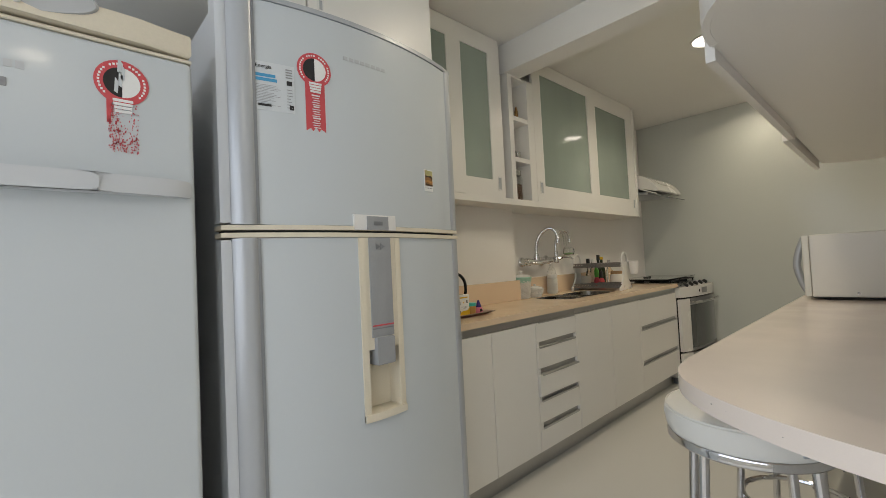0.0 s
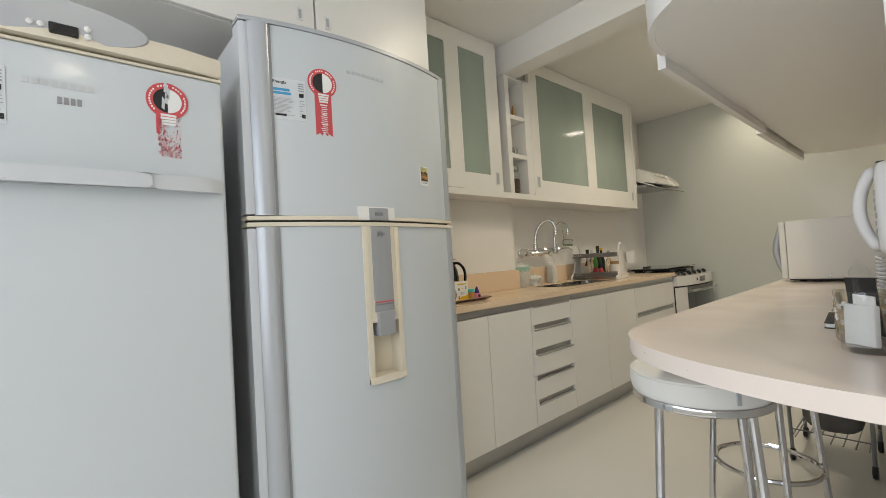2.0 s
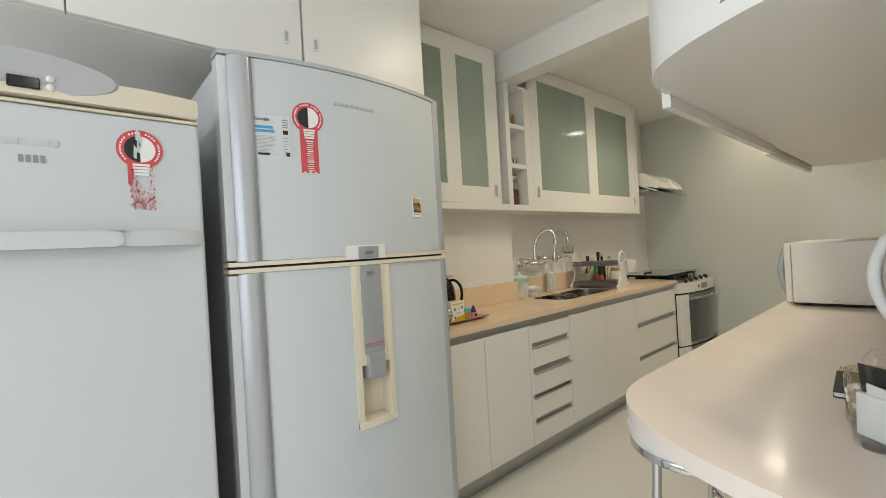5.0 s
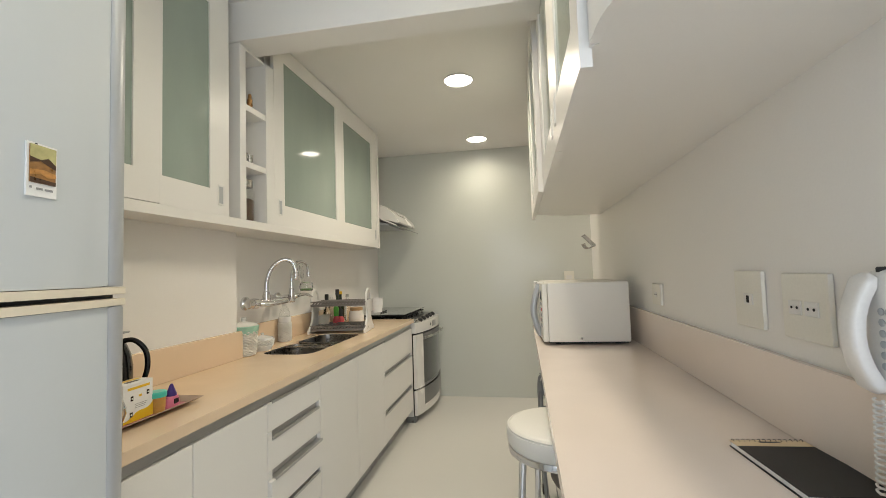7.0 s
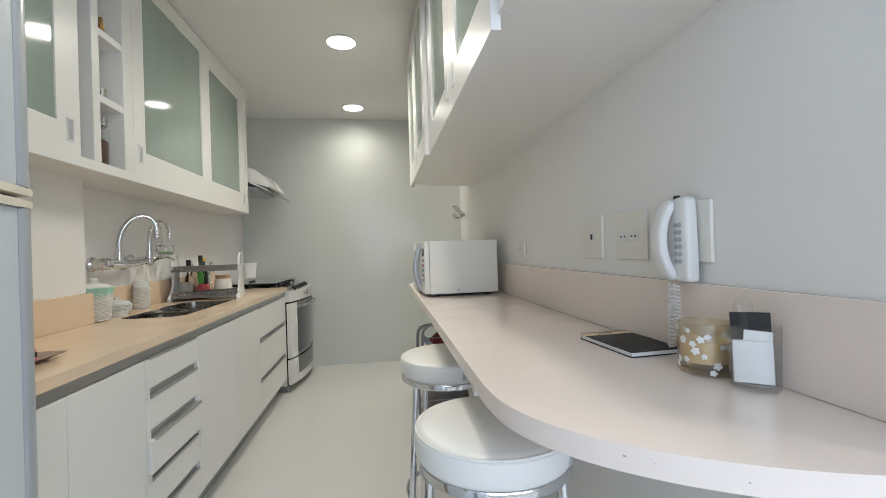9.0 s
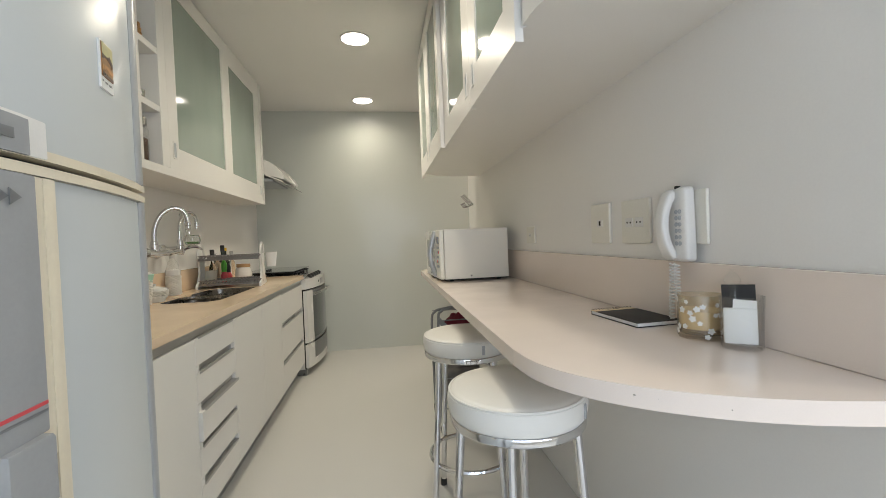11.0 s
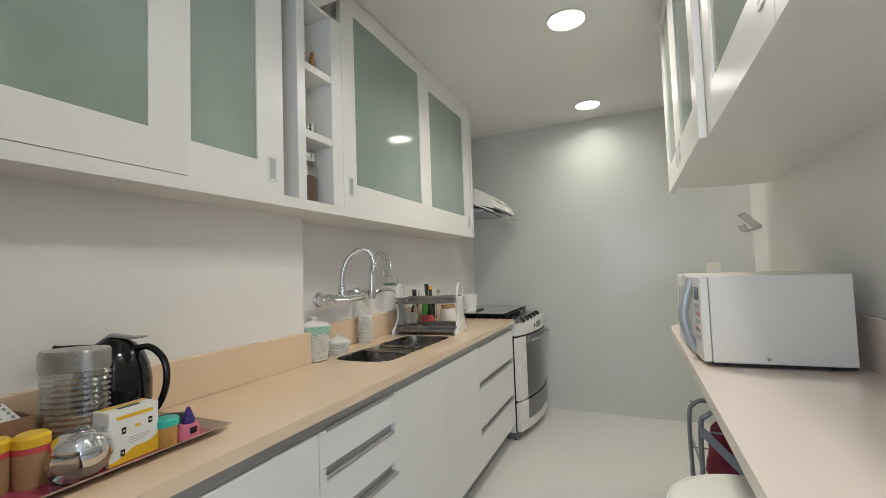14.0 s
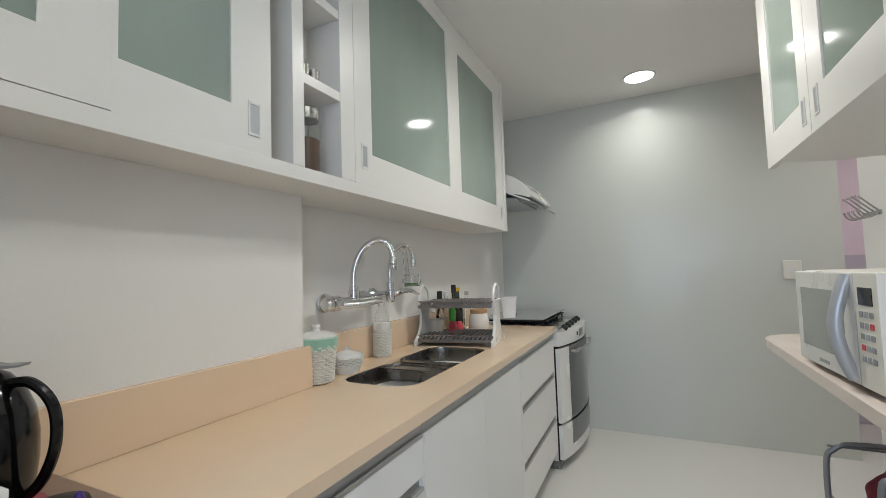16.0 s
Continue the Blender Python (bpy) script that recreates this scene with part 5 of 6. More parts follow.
# hooks
hk = thing("hook_rack", (3.96, Y_R, 1.47), "chrome rack of coat hooks on the wall", "hooks")
part("rail", bx(3.935, Y_R + 0.0005, 1.464, 4.125, Y_R + 0.006, 1.486, 0.002), "hook_metal", hk)
for k in range(4):
    kx = 3.955 + 0.05 * k
    part("hook", tube(smooth_path([(kx, Y_R + 0.006, 1.485), (kx, Y_R + 0.03, 1.51), (kx, Y_R + 0.075, 1.560)]), 0.0038, 8), "hook_metal", hk)
    part("hook", tube(smooth_path([(kx, Y_R + 0.006, 1.470), (kx, Y_R + 0.04, 1.455), (kx, Y_R + 0.065, 1.462), (kx, Y_R + 0.078, 1.485)]), 0.0038, 8), "hook_metal", hk)
    for bz, by in ((1.558, 0.077), (1.488, 0.079)):
        part("ball_tip", lathe([(0, -0.0065), (0.0048, -0.0045), (0.0065, 0), (0.0048, 0.0045), (0, 0.0065)], 12, (kx, Y_R + by, bz)), "hook_metal", hk)

# ---- bar stools ----
SEAT = 0.770


def bar_stool():
    s = thing("bar_stool", (0, 0, 0), "round white vinyl bar stool with a chrome tube frame", "stool", "stools at the bar")
    r = 0.187
    part("seat", lathe([(0, SEAT - 0.075), (r - 0.006, SEAT - 0.075), (r, SEAT - 0.065), (r + 0.004, SEAT - 0.04), (r + 0.002, SEAT - 0.018), (r - 0.004, SEAT - 0.012), (r - 0.018, SEAT - 0.003), (0.09, SEAT + 0.004), (0, SEAT + 0.006)], 48), "vinyl", s, local=True)
    part("piping", tube(ring_path(0, 0, SEAT - 0.012, r - 0.002, 48), 0.0032, 6, closed=True), "vinyl", s, local=True)
    part("tag", turned(bx(-0.006, -r - 0.0065, SEAT - 0.06, 0.006, -r - 0.002, SEAT - 0.024, 0.001), pose(0, 0, 0, 0, 0, -66)), "silver", s, "small grey tag", local=True)
    part("seat_ring", lathe([(r - 0.028, SEAT - 0.098), (r - 0.004, SEAT - 0.098), (r - 0.001, SEAT - 0.094), (r - 0.001, SEAT - 0.080), (r - 0.004, SEAT - 0.0755), (r - 0.028, SEAT - 0.0755), (r - 0.028, SEAT - 0.098)], 48), "chrome", s, "chrome ring under the seat", local=True)
    for k in range(4):
        a = radians(45 + 90 * k)
        c, q = math.cos(a), math.sin(a)
        part("leg", tube([((r - 0.03) * c, (r - 0.03) * q, SEAT - 0.095), (0.205 * c, 0.205 * q, 0.02)], 0.0125, 12), "chrome", s, local=True)
        part("foot_cap", lathe([(0, 0), (0.015, 0), (0.016, 0.004), (0.0145, 0.03), (0, 0.03)], 12, (0.206 * c, 0.206 * q, 0)), "black_matt", s, "black rubber foot", local=True)
    part("foot_ring", tube(ring_path(0, 0, 0.235, 0.1735, 48), 0.010, 8, closed=True), "chrome", s, local=True)
    return s


st = bar_stool()
st.matrix_basis = pose(1.346, 0.297, 0, 0, 0, 22)
copy_thing(st, pose(2.03, 0.300, 0, 0, 0, -15))

# ---- shopping cart under the bar ----
ct = thing("folding_cart", (2.88, 0.15, 0), "dark tubular folding cart loaded with dark red cloth", "cart")
for ax, top_z in ((2.70, 0.765), (3.06, 0.70)):
    part("frame_tube", tube(smooth_path([(ax, 0.335, 0.03), (ax, 0.34, 0.40), (ax, 0.34, top_z - 0.07), (ax, 0.32, top_z - 0.02), (ax, 0.27, top_z), (ax, 0.10, top_z), (ax, 0.05, top_z - 0.02), (ax, 0.03, top_z - 0.07), (ax, 0.03, 0.40), (ax, 0.035, 0.03)], 5), 0.0085, 8), "silver_dark", ct, "dark bent tube")
    for z in (0.69, 0.50, 0.34, 0.16):
        part("cross_wire", tube([(ax, 0.335, z), (ax, 0.035, z)], 0.0035, 6), "silver_dark", ct)
    for fy in (0.335, 0.035):
        part("wheel", turned(lathe([(0, -0.010), (0.026, -0.010), (0.030, -0.006), (0.030, 0.006), (0.026, 0.010), (0, 0.010)], 20), Matrix.Translation((ax, fy, 0.030)) @ pose(0, 0, 0, 90)), "black_matt", ct)
for z in (0.12, 0.26, 0.40, 0.54):
    for fy in (0.335, 0.035):
        part("basket_wire", tube([(2.70, fy, z), (3.06, fy, z)], 0.004, 6), "silver_dark", ct)
for k in range(7):
    part("shelf_wire", tube([(2.70, 0.05 + 0.045 * k, 0.12), (3.06, 0.05 + 0.045 * k, 0.12)], 0.003, 6), "silver_dark", ct)
part("diagonal_bar", turned(bx(-0.003, -0.014, -0.17, 0.003, 0.014, 0.17, 0.001), pose(2.69, 0.225, 0.575, -43)), "silver_dark", ct, "dark flat folding bar")
part("clasp", tube(smooth_path([(2.705, 0.225, 0.615), (2.705, 0.19, 0.615), (2.705, 0.185, 0.595), (2.705, 0.205, 0.588)]), 0.003, 6), "silver_dark", ct)
bag = bmesh.new()
bmesh.ops.create_icosphere(bag, subdivisions=4, radius=1)
for v in bag.verts:
    p = v.co.copy()
    k = (abs(p.x) ** 4 + abs(p.y) ** 4 + abs(p.z) ** 4) ** -0.25 * (1 + 0.05 * noise.noise(p * 2.3) + 0.025 * noise.noise(p * 6.0))
    v.co = Vector((0.142 * p.x * k, 0.118 * p.y * k, 0.125 * p.z * k))
bag.transform(Matrix.Translation((2.88, 0.185, 0.272)))
part("bag", bag, "bag_cloth", ct, "dark grey cloth bag in the basket", angle=80)
cl = bmesh.new()
bmesh.ops.create_icosphere(cl, subdivisions=4, radius=1)
for v in cl.verts:
    d = 1 + 0.22 * noise.noise(v.co * 2.1) + 0.09 * noise.noise(v.co * 5.3)
    v.co = Vector((0.125 * v.co.x * d, 0.11 * v.co.y * d, 0.16 * v.co.z * d))
    v.co.z = max(v.co.z, -0.125)
cl.transform(Matrix.Translation((2.92, 0.185, 0.529)))
part("cloth_load", cl, "maroon", ct, "bundled dark red cloth", angle=80)

# ---- worktop things ----
WT = 0.90
tr = thing("serving_tray", (1.50, 1.60, WT), "rectangular brown tray with a red lining", "tray")
TX0, TX1, TY0, TY1 = 1.145, 1.742, 1.470, 1.80
part("bottom", bx(TX0 + 0.033, TY0 + 0.033, WT + 0.0005, TX1 - 0.033, TY1 - 0.033, WT + 0.006, 0.001), "lining", tr, "faded red tray bottom")
rim = bmesh.new()
rings = []
for inset, z in ((0.034, WT + 0.0065), (0.004, WT + 0.018), (0.0, WT + 0.0165), (0.034, WT + 0.0012)):
    rings.append([rim.verts.new(p) for p in ((TX0 + inset, TY0 + inset, z), (TX1 - inset, TY0 + inset, z), (TX1 - inset, TY1 - inset, z), (TX0 + inset, TY1 - inset, z))])
for p, q in zip(rings, rings[1:] + rings[:1]):
    for i in range(4):
        rim.faces.new((p[i], p[(i + 1) % 4], q[(i + 1) % 4], q[i]))
part("rim", rim, "kraft", tr, "flared brown metal rim", angle=20)
T = WT + 0.0065

th = thing("thermos_jug", (1.606, 1.722, T), "glossy black thermos jug with a curved handle", "thermos", rz=-50)
part("body", lathe([(0, 0), (0.064, 0), (0.071, 0.008), (0.077, 0.04), (0.081, 0.085), (0.081, 0.125), (0.076, 0.163), (0.064, 0.195), (0.045, 0.220), (0.022, 0.234), (0, 0.238)], 40), "black", th, local=True)
part("handle", tube(smooth_path([(0.045, -0.005, 0.205), (0.083, -0.01, 0.208), (0.115, -0.014, 0.172), (0.120, -0.015, 0.115), (0.102, -0.012, 0.062), (0.070, -0.006, 0.03)]), 0.0080, 10), "black", th, local=True)
part("spout", tube([(-0.03, 0, 0.200), (-0.075, 0.004, 0.212), (-0.115, 0.008, 0.216), (-0.128, 0.009, 0.220)], 0.012, 12, radii=[0.022, 0.012, 0.008, 0.006]), "black", th, local=True)
part("lever", turned(prism([(-0.020, 0.004), (-0.004, 0.016), (0.012, 0.013), (0.040, 0.006), (0.070, 0.008), (0.072, 0.012), (0.040, 0.011), (0.012, 0.019), (-0.004, 0.023), (-0.024, 0.008)], -0.013, 0.013, 0.001), Matrix.Translation((0, 0, 0.224)) @ pose(0, 0, 0, 90)), "grey_plastic", th, "grey thumb lever", local=True)

gj = thing("biscuit_jar", (1.488, 1.640, T), "ribbed clear oval jar of biscuits with a steel lid", "jar", rz=-54)
prof = [(0, 0.0), (0.060, 0.0)]
for k in range(15):
    z = 0.008 + k * 0.0118
    prof += [(0.0625, z), (0.0665, z + 0.0055)]
prof += [(0.062, 0.188), (0.0600, 0.188), (0.060, 0.008), (0, 0.006)]
part("glass", lathe(prof, 40, sx=1.0, sy=0.66), "ribbed_glass", gj, "ribbed clear glass", local=True)
part("biscuits", lathe([(0, 0.0075), (0.0570, 0.0095), (0.0570, 0.072), (0.04, 0.082), (0, 0.078)], 32, sx=1.0, sy=0.66), "biscuit", gj, "golden brown biscuits", local=True)
part("lid", lathe([(0.064, 0.189), (0.066, 0.193), (0.066, 0.226), (0.063, 0.233), (0, 0.234)], 40, sx=1.0, sy=0.68), "steel", gj, "brushed steel lid", local=True)

tb = thing("tea_box", (1.533, 1.538, T), "white and yellow cardboard tea box", "box", rz=2)
part("carton", bx(-0.050, -0.027, 0, 0.050, 0.027, 0.108, 0.0008), "paper", tb, local=True)
wave = [(-0.0495, 0.001), (0.0495, 0.001), (0.0495, 0.040)] + [(0.0495 - 0.099 * k / 10, 0.040 - 0.030 * (k / 10) ** 0.8 - 0.004 * math.sin(k * 0.9)) for k in range(1, 11)]
part("print", turned(prism(wave, 0, 0.0006), pose(0, -0.0272, 0, 90)), "yellow", tb, "yellow wave", local=True)
part("print", bx(-0.036, -0.0278, 0.090, 0.038, -0.0272, 0.097, 0), "yellow", tb, "yellow bar", local=True)
for ix, iz in ((-0.022, 0.066), (0.032, 0.072), (-0.024, 0.022)):
    ic = part("print", bx(ix - 0.0042, -0.0280, iz - 0.0065, ix + 0.0042, -0.0272, iz + 0.0065, 0), "green_glass", tb, "dark green icon", local=True)
    part("dot", turned(lathe([(0, 0), (0.0022, 0), (0.0022, 0.0006), (0, 0.0006)], 10), Matrix.Translation((ix, -0.0279, iz)) @ pose(0, 0, 0, 90)), "paper", ic, local=True)
part("print", bx(0.001, -0.0278, 0.066, 0.011, -0.0272, 0.072, 0), "yellow", tb, "yellow icon", local=True)
part("print", bx(-0.022, -0.012, 0.1082, 0.022, 0.0, 0.1086, 0), "ink", tb, "black title bar", local=True)
part("print", bx(-0.045, 0.006, 0.1082, 0.045, 0.022, 0.1086, 0), "yellow", tb, "yellow bar", local=True)
for k in range(3):
    part("text_line", bx(-0.012, -0.0278, 0.047 - 0.005 * k, 0.032 - 0.006 * k, -0.0272, 0.0482 - 0.005 * k, 0), "ink_grey", tb, local=True)
for k in range(9):
    part("text_line", bx(-0.0506, -0.02, 0.080 - 0.006 * k, -0.050, 0.016 - 0.003 * (k % 3), 0.0815 - 0.006 * k, 0), "ink_grey", tb, local=True)

tj = thing("spice_tub", (1.606, 1.520, T), "small amber tub with a teal lid", "jar")
part("tub", lathe([(0, 0), (0.021, 0), (0.024, 0.045), (0.0, 0.045)], 24), "amber", tj, local=True)
part("lid", lathe([(0.026, 0.045), (0.026, 0.058), (0.023, 0.061), (0, 0.061)], 24), "teal", tj, "teal screw lid", local=True)
pk = thing("sweetener_bottle", (1.656, 1.516, T), "small pink bottle with a dark purple cap", "bottle")
part("bottle", lathe([(0, 0), (0.022, 0), (0.022, 0.02), (0.017, 0.034), (0, 0.034)], 20, sx=1.2, sy=0.8), "magenta", pk, local=True)
part("cap", lathe([(0.0145, 0.034), (0.015, 0.040), (0.004, 0.070), (0, 0.072)], 16), "purple", pk, "purple cone cap", local=True)
part("label", bx(-0.008, -0.0195, 0.012, 0.008, -0.0165, 0.026, 0), "ink", pk, local=True)
bc = thing("tin_lid", (1.660, 1.592, T), "black rounded lid of a coffee tin", "lid")
part("dome", lathe([(0, 0), (0.044, 0), (0.046, 0.022), (0.040, 0.036), (0.02, 0.042), (0, 0.043)], 28), "black_matt", bc, local=True)

for px, py in ((1.345, 1.605), (1.392, 1.580)):
    tp = thing("toothpick_jar", (px, py, T), "clear jar of toothpicks with a yellow and red lid", "jar", "toothpick jars on the tray")
    part("jar", lathe([(0, 0), (0.025, 0), (0.028, 0.064), (0, 0.064)], 22), "cork", tp, "toothpicks behind clear plastic", local=True)
    part("band", lathe([(0.029, 0.064), (0.0295, 0.074), (0.027, 0.074), (0.0, 0.074)], 24), "red", tp, "red band", local=True)
    part("lid", lathe([(0.0285, 0.0745), (0.028, 0.090), (0.022, 0.096), (0, 0.097)], 24), "yellow", tp, "yellow flip lid", local=True)
sb = thing("sugar_bowl", (1.448, 1.536, T), "polished steel sugar bowl with a domed flip lid", "sugar bowl")
part("bowl", lathe([(0, 0), (0.032, 0), (0.048, 0.018), (0.054, 0.038), (0.052, 0.052), (0, 0.052)], 32), "chrome", sb, local=True)
part("lid", lathe([(0.0522, 0.0525), (0.046, 0.071), (0.031, 0.084), (0.01, 0.090), (0, 0.091)], 32), "chrome", sb, local=True)
part("glass_side", lathe([(0, 0.001), (0.02, 0.001), (0.026, 0.03), (0.02, 0.06), (0, 0.062)], 18, (-0.040, -0.036, 0)), "glass", sb, local=True)
wb = thing("bread_box", (1.30, 1.72, T), "open brown cardboard box with patterned grey paper", "box")
part("box", join(bx(1.16, 1.665, T, 1.43, 1.67, T + 0.108, 0), bx(1.16, 1.775, T, 1.43, 1.78, T + 0.112, 0), bx(1.16, 1.67, T, 1.165, 1.775, T + 0.110, 0), bx(1.425, 1.67, T, 1.43, 1.775, T + 0.110, 0), bx(1.165, 1.67, T, 1.425, 1.775, T + 0.004, 0)), "wood", wb)
part("paper", turned(bx(-0.125, -0.048, 0, 0.125, 0.048, 0.004, 0.001), pose(1.295, 1.722, T + 0.108, 16, 0, 0)), "paper", wb, "patterned grey paper")
rnd = random.Random(2)
prints = [turned(bx(-0.006, -0.0025, 0, 0.006, 0.0025, 0.0006, 0), pose(1.295, 1.722, T + 0.108, 16, 0, 0) @ pose(-0.115 + 0.021 * (k % 12), -0.04 + 0.02 * (k // 12), 0.0042, 0, 0, 40 * (k % 3))) for k in range(60)]
part("print", join(*prints), "ink_grey", wb)

# ---- round the sink ----


def wicker_weave(r0, r1, z0, z1, rows, stakes=14):
    """Woven rows round a basket that swell in and out past the stakes."""
    bms = []
    for k in range(rows):
        f = (k + 0.5) / rows
        r, z = r0 + (r1 - r0) * f, z0 + (z1 - z0) * f
        pts = []
        for i in range(96):
            a = 2 * math.pi * i / 96
            rr = r + 0.0034 * math.cos(stakes * a + math.pi * (k % 2))
            pts.append((rr * math.cos(a), rr * math.sin(a), z))
        bms.append(tube(pts, (z1 - z0) / rows * 0.47, 6, closed=True))
    return join(*bms)


ba = thing("wicker_basket", (2.480, 1.848, WT), "white wicker pot with a mint cloth rim and lid", "basket")
part("lining", lathe([(0, 0.002), (0.049, 0.002), (0.058, 0.135), (0, 0.135)], 28), "wicker", ba, local=True)
tagged(part("weave", wicker_weave(0.053, 0.063, 0.004, 0.128, 15), "wicker", ba, local=True), kind="stuff")
liner = lathe([(0.064, 0.112), (0.067, 0.122), (0.070, 0.138), (0.074, 0.152), (0.070, 0.155), (0.056, 0.153), (0.056, 0.150), (0.068, 0.150), (0.062, 0.114)], 72)
for v in liner.verts:
    ang = math.atan2(v.co.y, v.co.x)
    low = max(0.0, (0.150 - v.co.z) / 0.04)
    v.co.z += low * (0.006 * math.sin(3 * ang + 0.6) + 0.004 * math.sin(7 * ang))
    v.co.xy *= 1 + 0.016 * math.sin(13 * ang + 0.8) * (0.4 + low)
part("cloth_rim", liner, "mint", ba, "mint green liner folded over the rim", local=True, angle=60)
part("lid", lathe([(0, 0.154), (0.070, 0.154), (0.071, 0.158), (0.060, 0.166), (0.035, 0.173), (0.014, 0.176), (0.012, 0.183), (0.015, 0.190), (0.013, 0.197), (0, 0.199)], 40), "ceramic", ba, "white lid with a knob", local=True)
sd2 = thing("lidded_dish", (2.640, 1.848, WT), "small white woven dish with a ceramic lid", "dish")
part("dish", lathe([(0, 0), (0.045, 0), (0.054, 0.02), (0.056, 0.03), (0, 0.03)], 28), "ceramic", sd2, local=True)
tagged(part("weave", wicker_weave(0.053, 0.061, 0.022, 0.060, 6), "wicker", sd2, local=True), kind="stuff")
part("lid", lathe([(0.0, 0.06), (0.06, 0.06), (0.056, 0.07), (0.02, 0.08), (0.008, 0.082), (0.008, 0.088), (0.010, 0.093), (0, 0.097)], 28), "ceramic", sd2, local=True)
wbt = thing("soap_bottle", (2.945, 1.893, WT), "clear soap bottle in a white wicker sleeve", "bottle")
tagged(part("sleeve", wicker_weave(0.037, 0.037, 0.004, 0.118, 16, 10), "wicker", wbt, local=True), kind="stuff")
part("sleeve_lining", lathe([(0, 0), (0.034, 0), (0.034, 0.12), (0, 0.12)], 24), "wicker", wbt, local=True)
part("collar", lathe([(0.0355, 0.119), (0.039, 0.12), (0.040, 0.150), (0.036, 0.153), (0.033, 0.153), (0.033, 0.120)], 28), "ceramic", wbt, local=True)
part("bottle", lathe([(0, 0.121), (0.031, 0.121), (0.032, 0.175), (0.024, 0.2), (0.014, 0.212), (0.013, 0.228), (0, 0.228)], 24), "thin_glass", wbt, local=True)
part("cap", lathe([(0.0145, 0.222), (0.0145, 0.236), (0, 0.238)], 16), "white_plastic", wbt, local=True)

# dish rack
rk = thing("dish_rack", (3.375, 1.70, WT), "two-tier grey dish rack with white end stands", "dish rack", rz=8)
side = [(-0.145, 0.0), (-0.145, 0.022), (-0.10, 0.045), (-0.058, 0.095), (-0.050, 0.145), (-0.082, 0.190), (-0.085, 0.220), (0.085, 0.220), (0.082, 0.190), (0.050, 0.145), (0.058, 0.095), (0.10, 0.045), (0.145, 0.022), (0.145, 0.0)]
for ry in (1.505, 1.895):
    part("end_stand", turned(prism(side, -0.007, 0.007, 0.002), Matrix.Translation((3.375, ry, WT + 0.0005)) @ pose(0, 0, 0, 90)), "white_plastic", rk, "white plastic end stand")
    arch = [(3.375 + 0.078 * math.cos(radians(a)), ry, WT + 0.217 + 0.080 * math.sin(radians(a))) for a in range(0, 181, 12)]
    part("carry_arch", tube(arch, 0.008, 8), "white_plastic", rk)
for tz, hw in ((0.022, 0.125), (0.190, 0.115)):
    x0, x1 = 3.375 - hw, 3.375 + hw
    part("tier", join(bx(x0, 1.513, WT + tz, x0 + 0.004, 1.887, WT + tz + 0.012, 0.001), bx(x1 - 0.004, 1.513, WT + tz, x1, 1.887, WT + tz + 0.030, 0.001), bx(x0, 1.513, WT + tz - 0.004, x1, 1.887, WT + tz, 0)), "dark_steel", rk, "grey slotted tier")
    for k in range(17):
        ky = 1.522 + k * 0.0222
        part("prong", turned(bx(-0.002, -0.005, -0.002, 0.002, 0.005, 0.036, 0.0005), pose(x0 - 0.001, ky, WT + tz, 34, 0, 0)), "dark_steel", rk)
        part("cross_bar", bx(x0 + 0.005, ky - 0.004, WT + tz + 0.022, x1 - 0.005, ky + 0.004, WT + tz + 0.027, 0.001), "dark_steel", rk)
    part("rail", bx(x0 - 0.001, 1.513, WT + tz + 0.028, x0 + 0.005, 1.887, WT + tz + 0.033, 0.001), "dark_steel", rk)
part("cutlery_cup", lathe([(0, 0), (0.031, 0), (0.041, 0.10), (0.044, 0.105), (0.039, 0.105), (0.029, 0.006), (0, 0.006)], 28, (3.445, 1.452, WT + 0.122)), "white_plastic", rk, "white cutlery cup")

# bottles and jars behind the rack


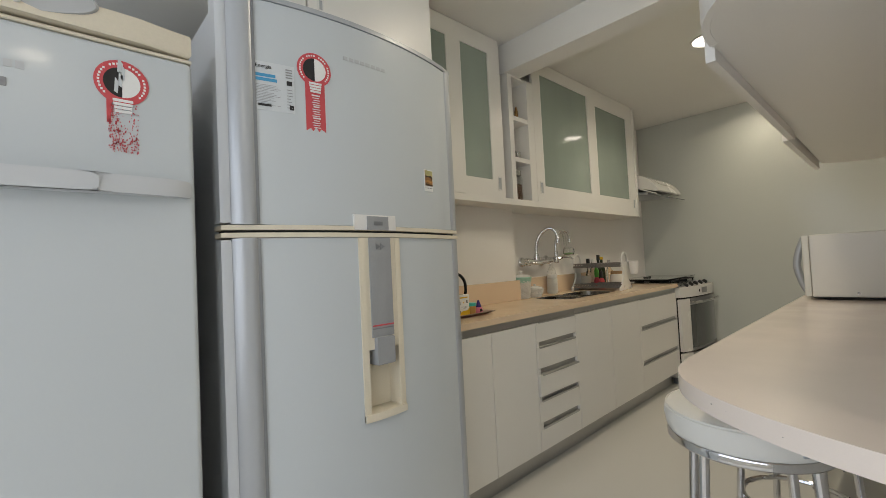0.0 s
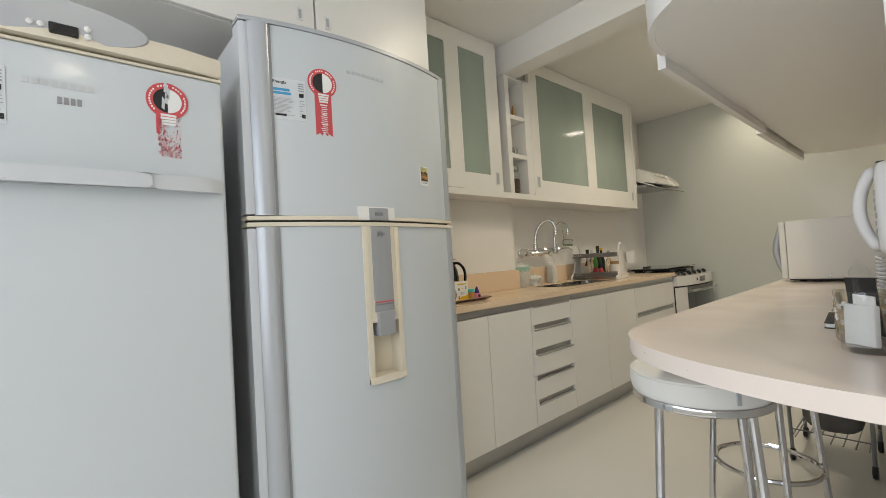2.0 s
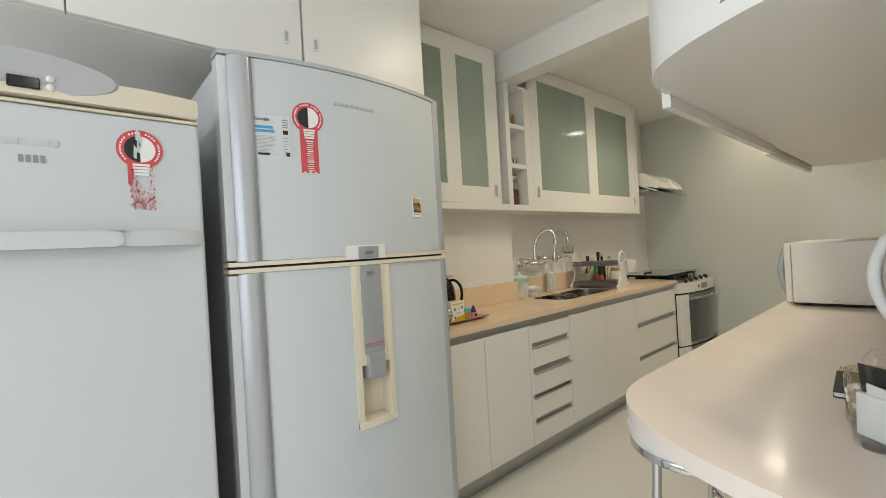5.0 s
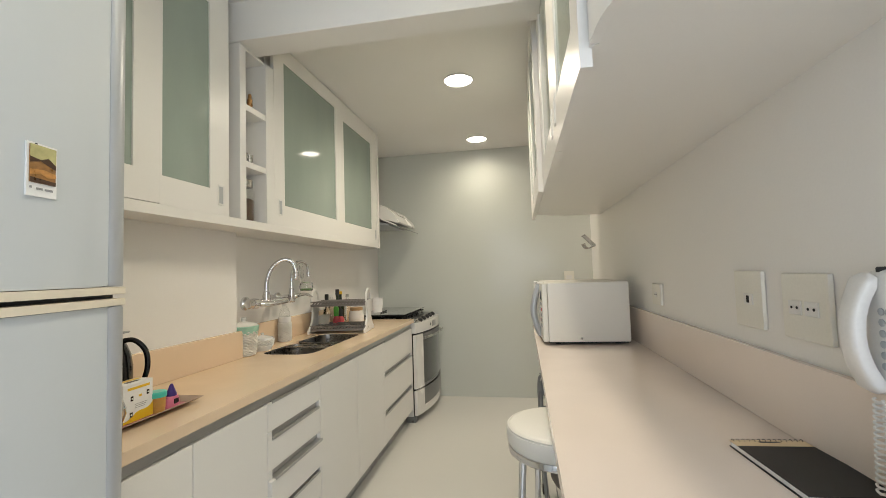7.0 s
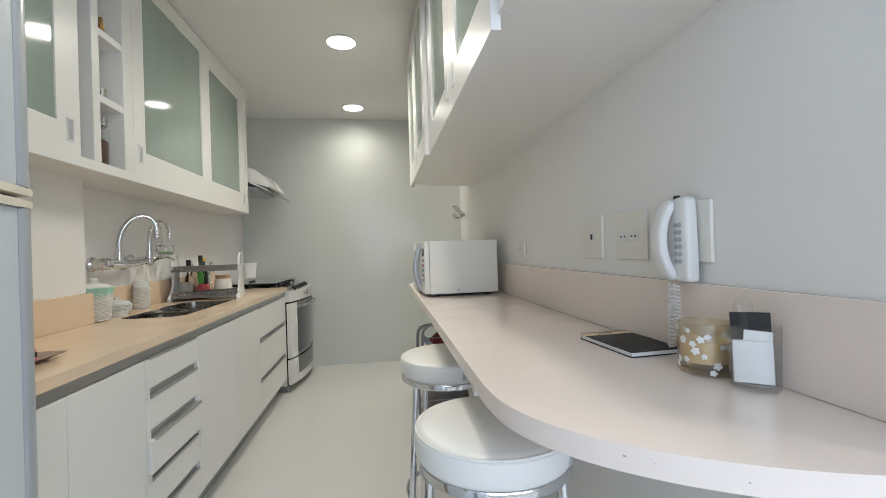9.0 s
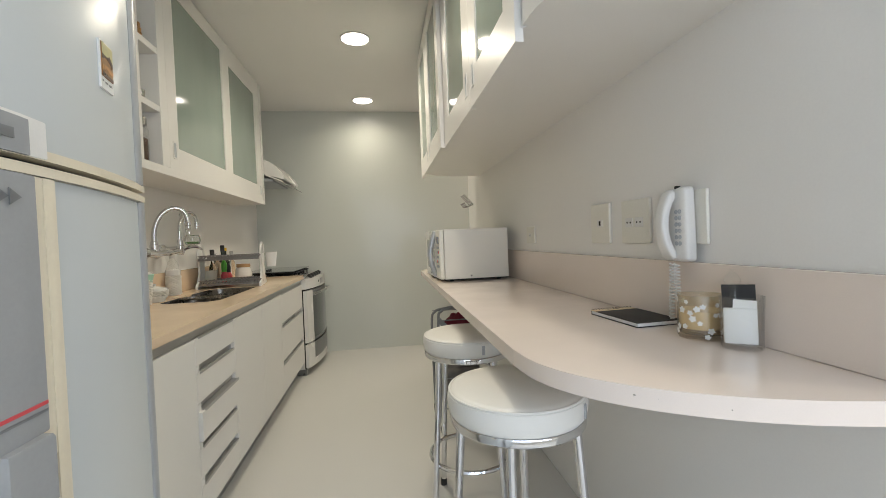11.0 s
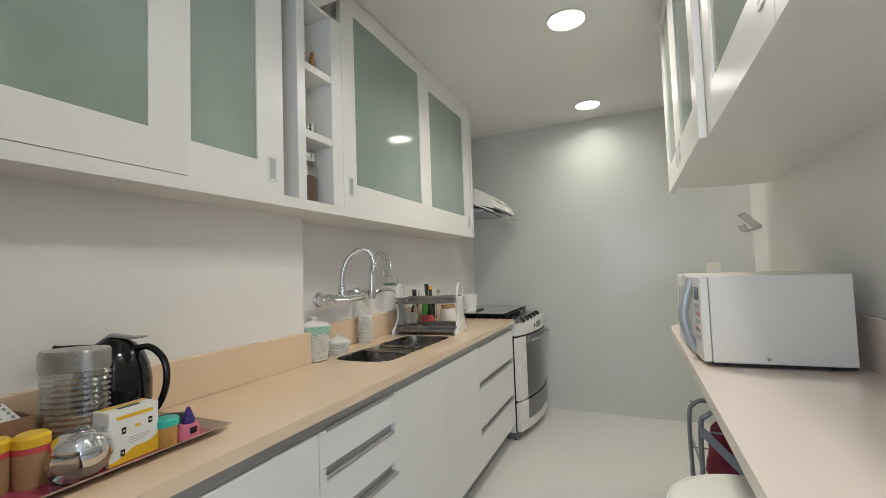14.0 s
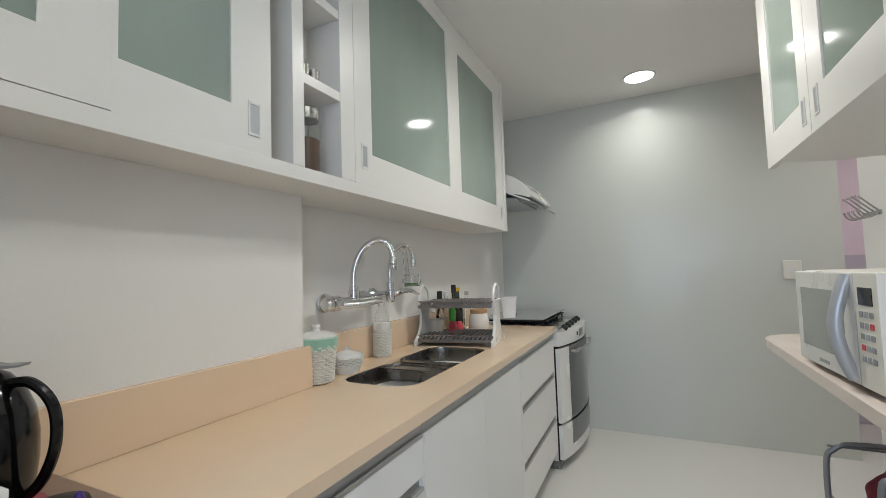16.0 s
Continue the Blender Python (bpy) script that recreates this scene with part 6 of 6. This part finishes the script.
def bottle(x, y, r, h, neck, material, label, cap_material, cap=0.02):
    b = thing("bottle", (x, y, WT), label, "bottle", "bottles behind the dish rack")
    part("glass", lathe([(0, 0), (r * 0.95, 0), (r, 0.006), (r, h * 0.6), (r * 0.8, h * 0.7), (neck, h * 0.78), (neck, h), (0, h)], 22), material, b, local=True)
    part("cap", lathe([(neck + 0.003, h - 0.004), (neck + 0.003, h + cap - 0.003), (neck, h + cap), (0, h + cap)], 16), cap_material, b, local=True)
    return b


bottle(3.52, 1.885, 0.026, 0.20, 0.012, "glass", "clear oil bottle with a black pump", "black_matt", 0.06)
bottle(3.60, 1.885, 0.030, 0.235, 0.012, "glass", "clear glass vinegar bottle", "white_plastic")
bottle(3.68, 1.87, 0.028, 0.245, 0.012, "green_glass", "dark green olive oil bottle with a black cap", "black_matt", 0.045)
bottle(3.77, 1.885, 0.030, 0.25, 0.012, "green_glass", "dark glass oil bottle", "yellow")
bottle(3.90, 1.88, 0.026, 0.22, 0.011, "glass", "clear glass bottle with a pale label", "steel")
cu = thing("utensil_cup", (3.44, 1.875, WT), "cream utensil cup behind the dish rack", "cup")
part("cup", lathe([(0, 0), (0.04, 0), (0.048, 0.11), (0.045, 0.11), (0.038, 0.005), (0, 0.005)], 26), "cream", cu, local=True)
sbp = thing("spray_bottle", (3.50, 1.80, WT), "red and green plastic detergent bottle", "bottle")
part("bottle", lathe([(0, 0), (0.026, 0), (0.028, 0.07), (0.016, 0.095), (0, 0.095)], 20, sx=1.1, sy=0.8), "red", sbp, local=True)
part("cap", lathe([(0.017, 0.0955), (0.02, 0.15), (0.008, 0.185), (0, 0.185)], 16), "green", sbp, "bright green cap", local=True)
bl = thing("spray_bottle", (3.585, 1.80, WT), "red plastic detergent bottle with a dark cap", "bottle")
part("bottle", lathe([(0, 0), (0.024, 0), (0.026, 0.06), (0.014, 0.085), (0, 0.085)], 20), "red", bl, local=True)
part("cap", lathe([(0.015, 0.0855), (0.016, 0.13), (0.006, 0.15), (0, 0.15)], 16), "black_matt", bl, "dark cap", local=True)
cj = thing("canister", (3.80, 1.76, WT), "white ceramic canister with a cork lid", "canister")
part("jar", lathe([(0, 0), (0.05, 0), (0.062, 0.02), (0.064, 0.06), (0.056, 0.10), (0.048, 0.11), (0, 0.11)], 30), "ceramic", cj, local=True)
part("lid", lathe([(0.05, 0.11), (0.052, 0.118), (0.05, 0.135), (0, 0.137)], 26), "cork", cj, "cork lid", local=True)
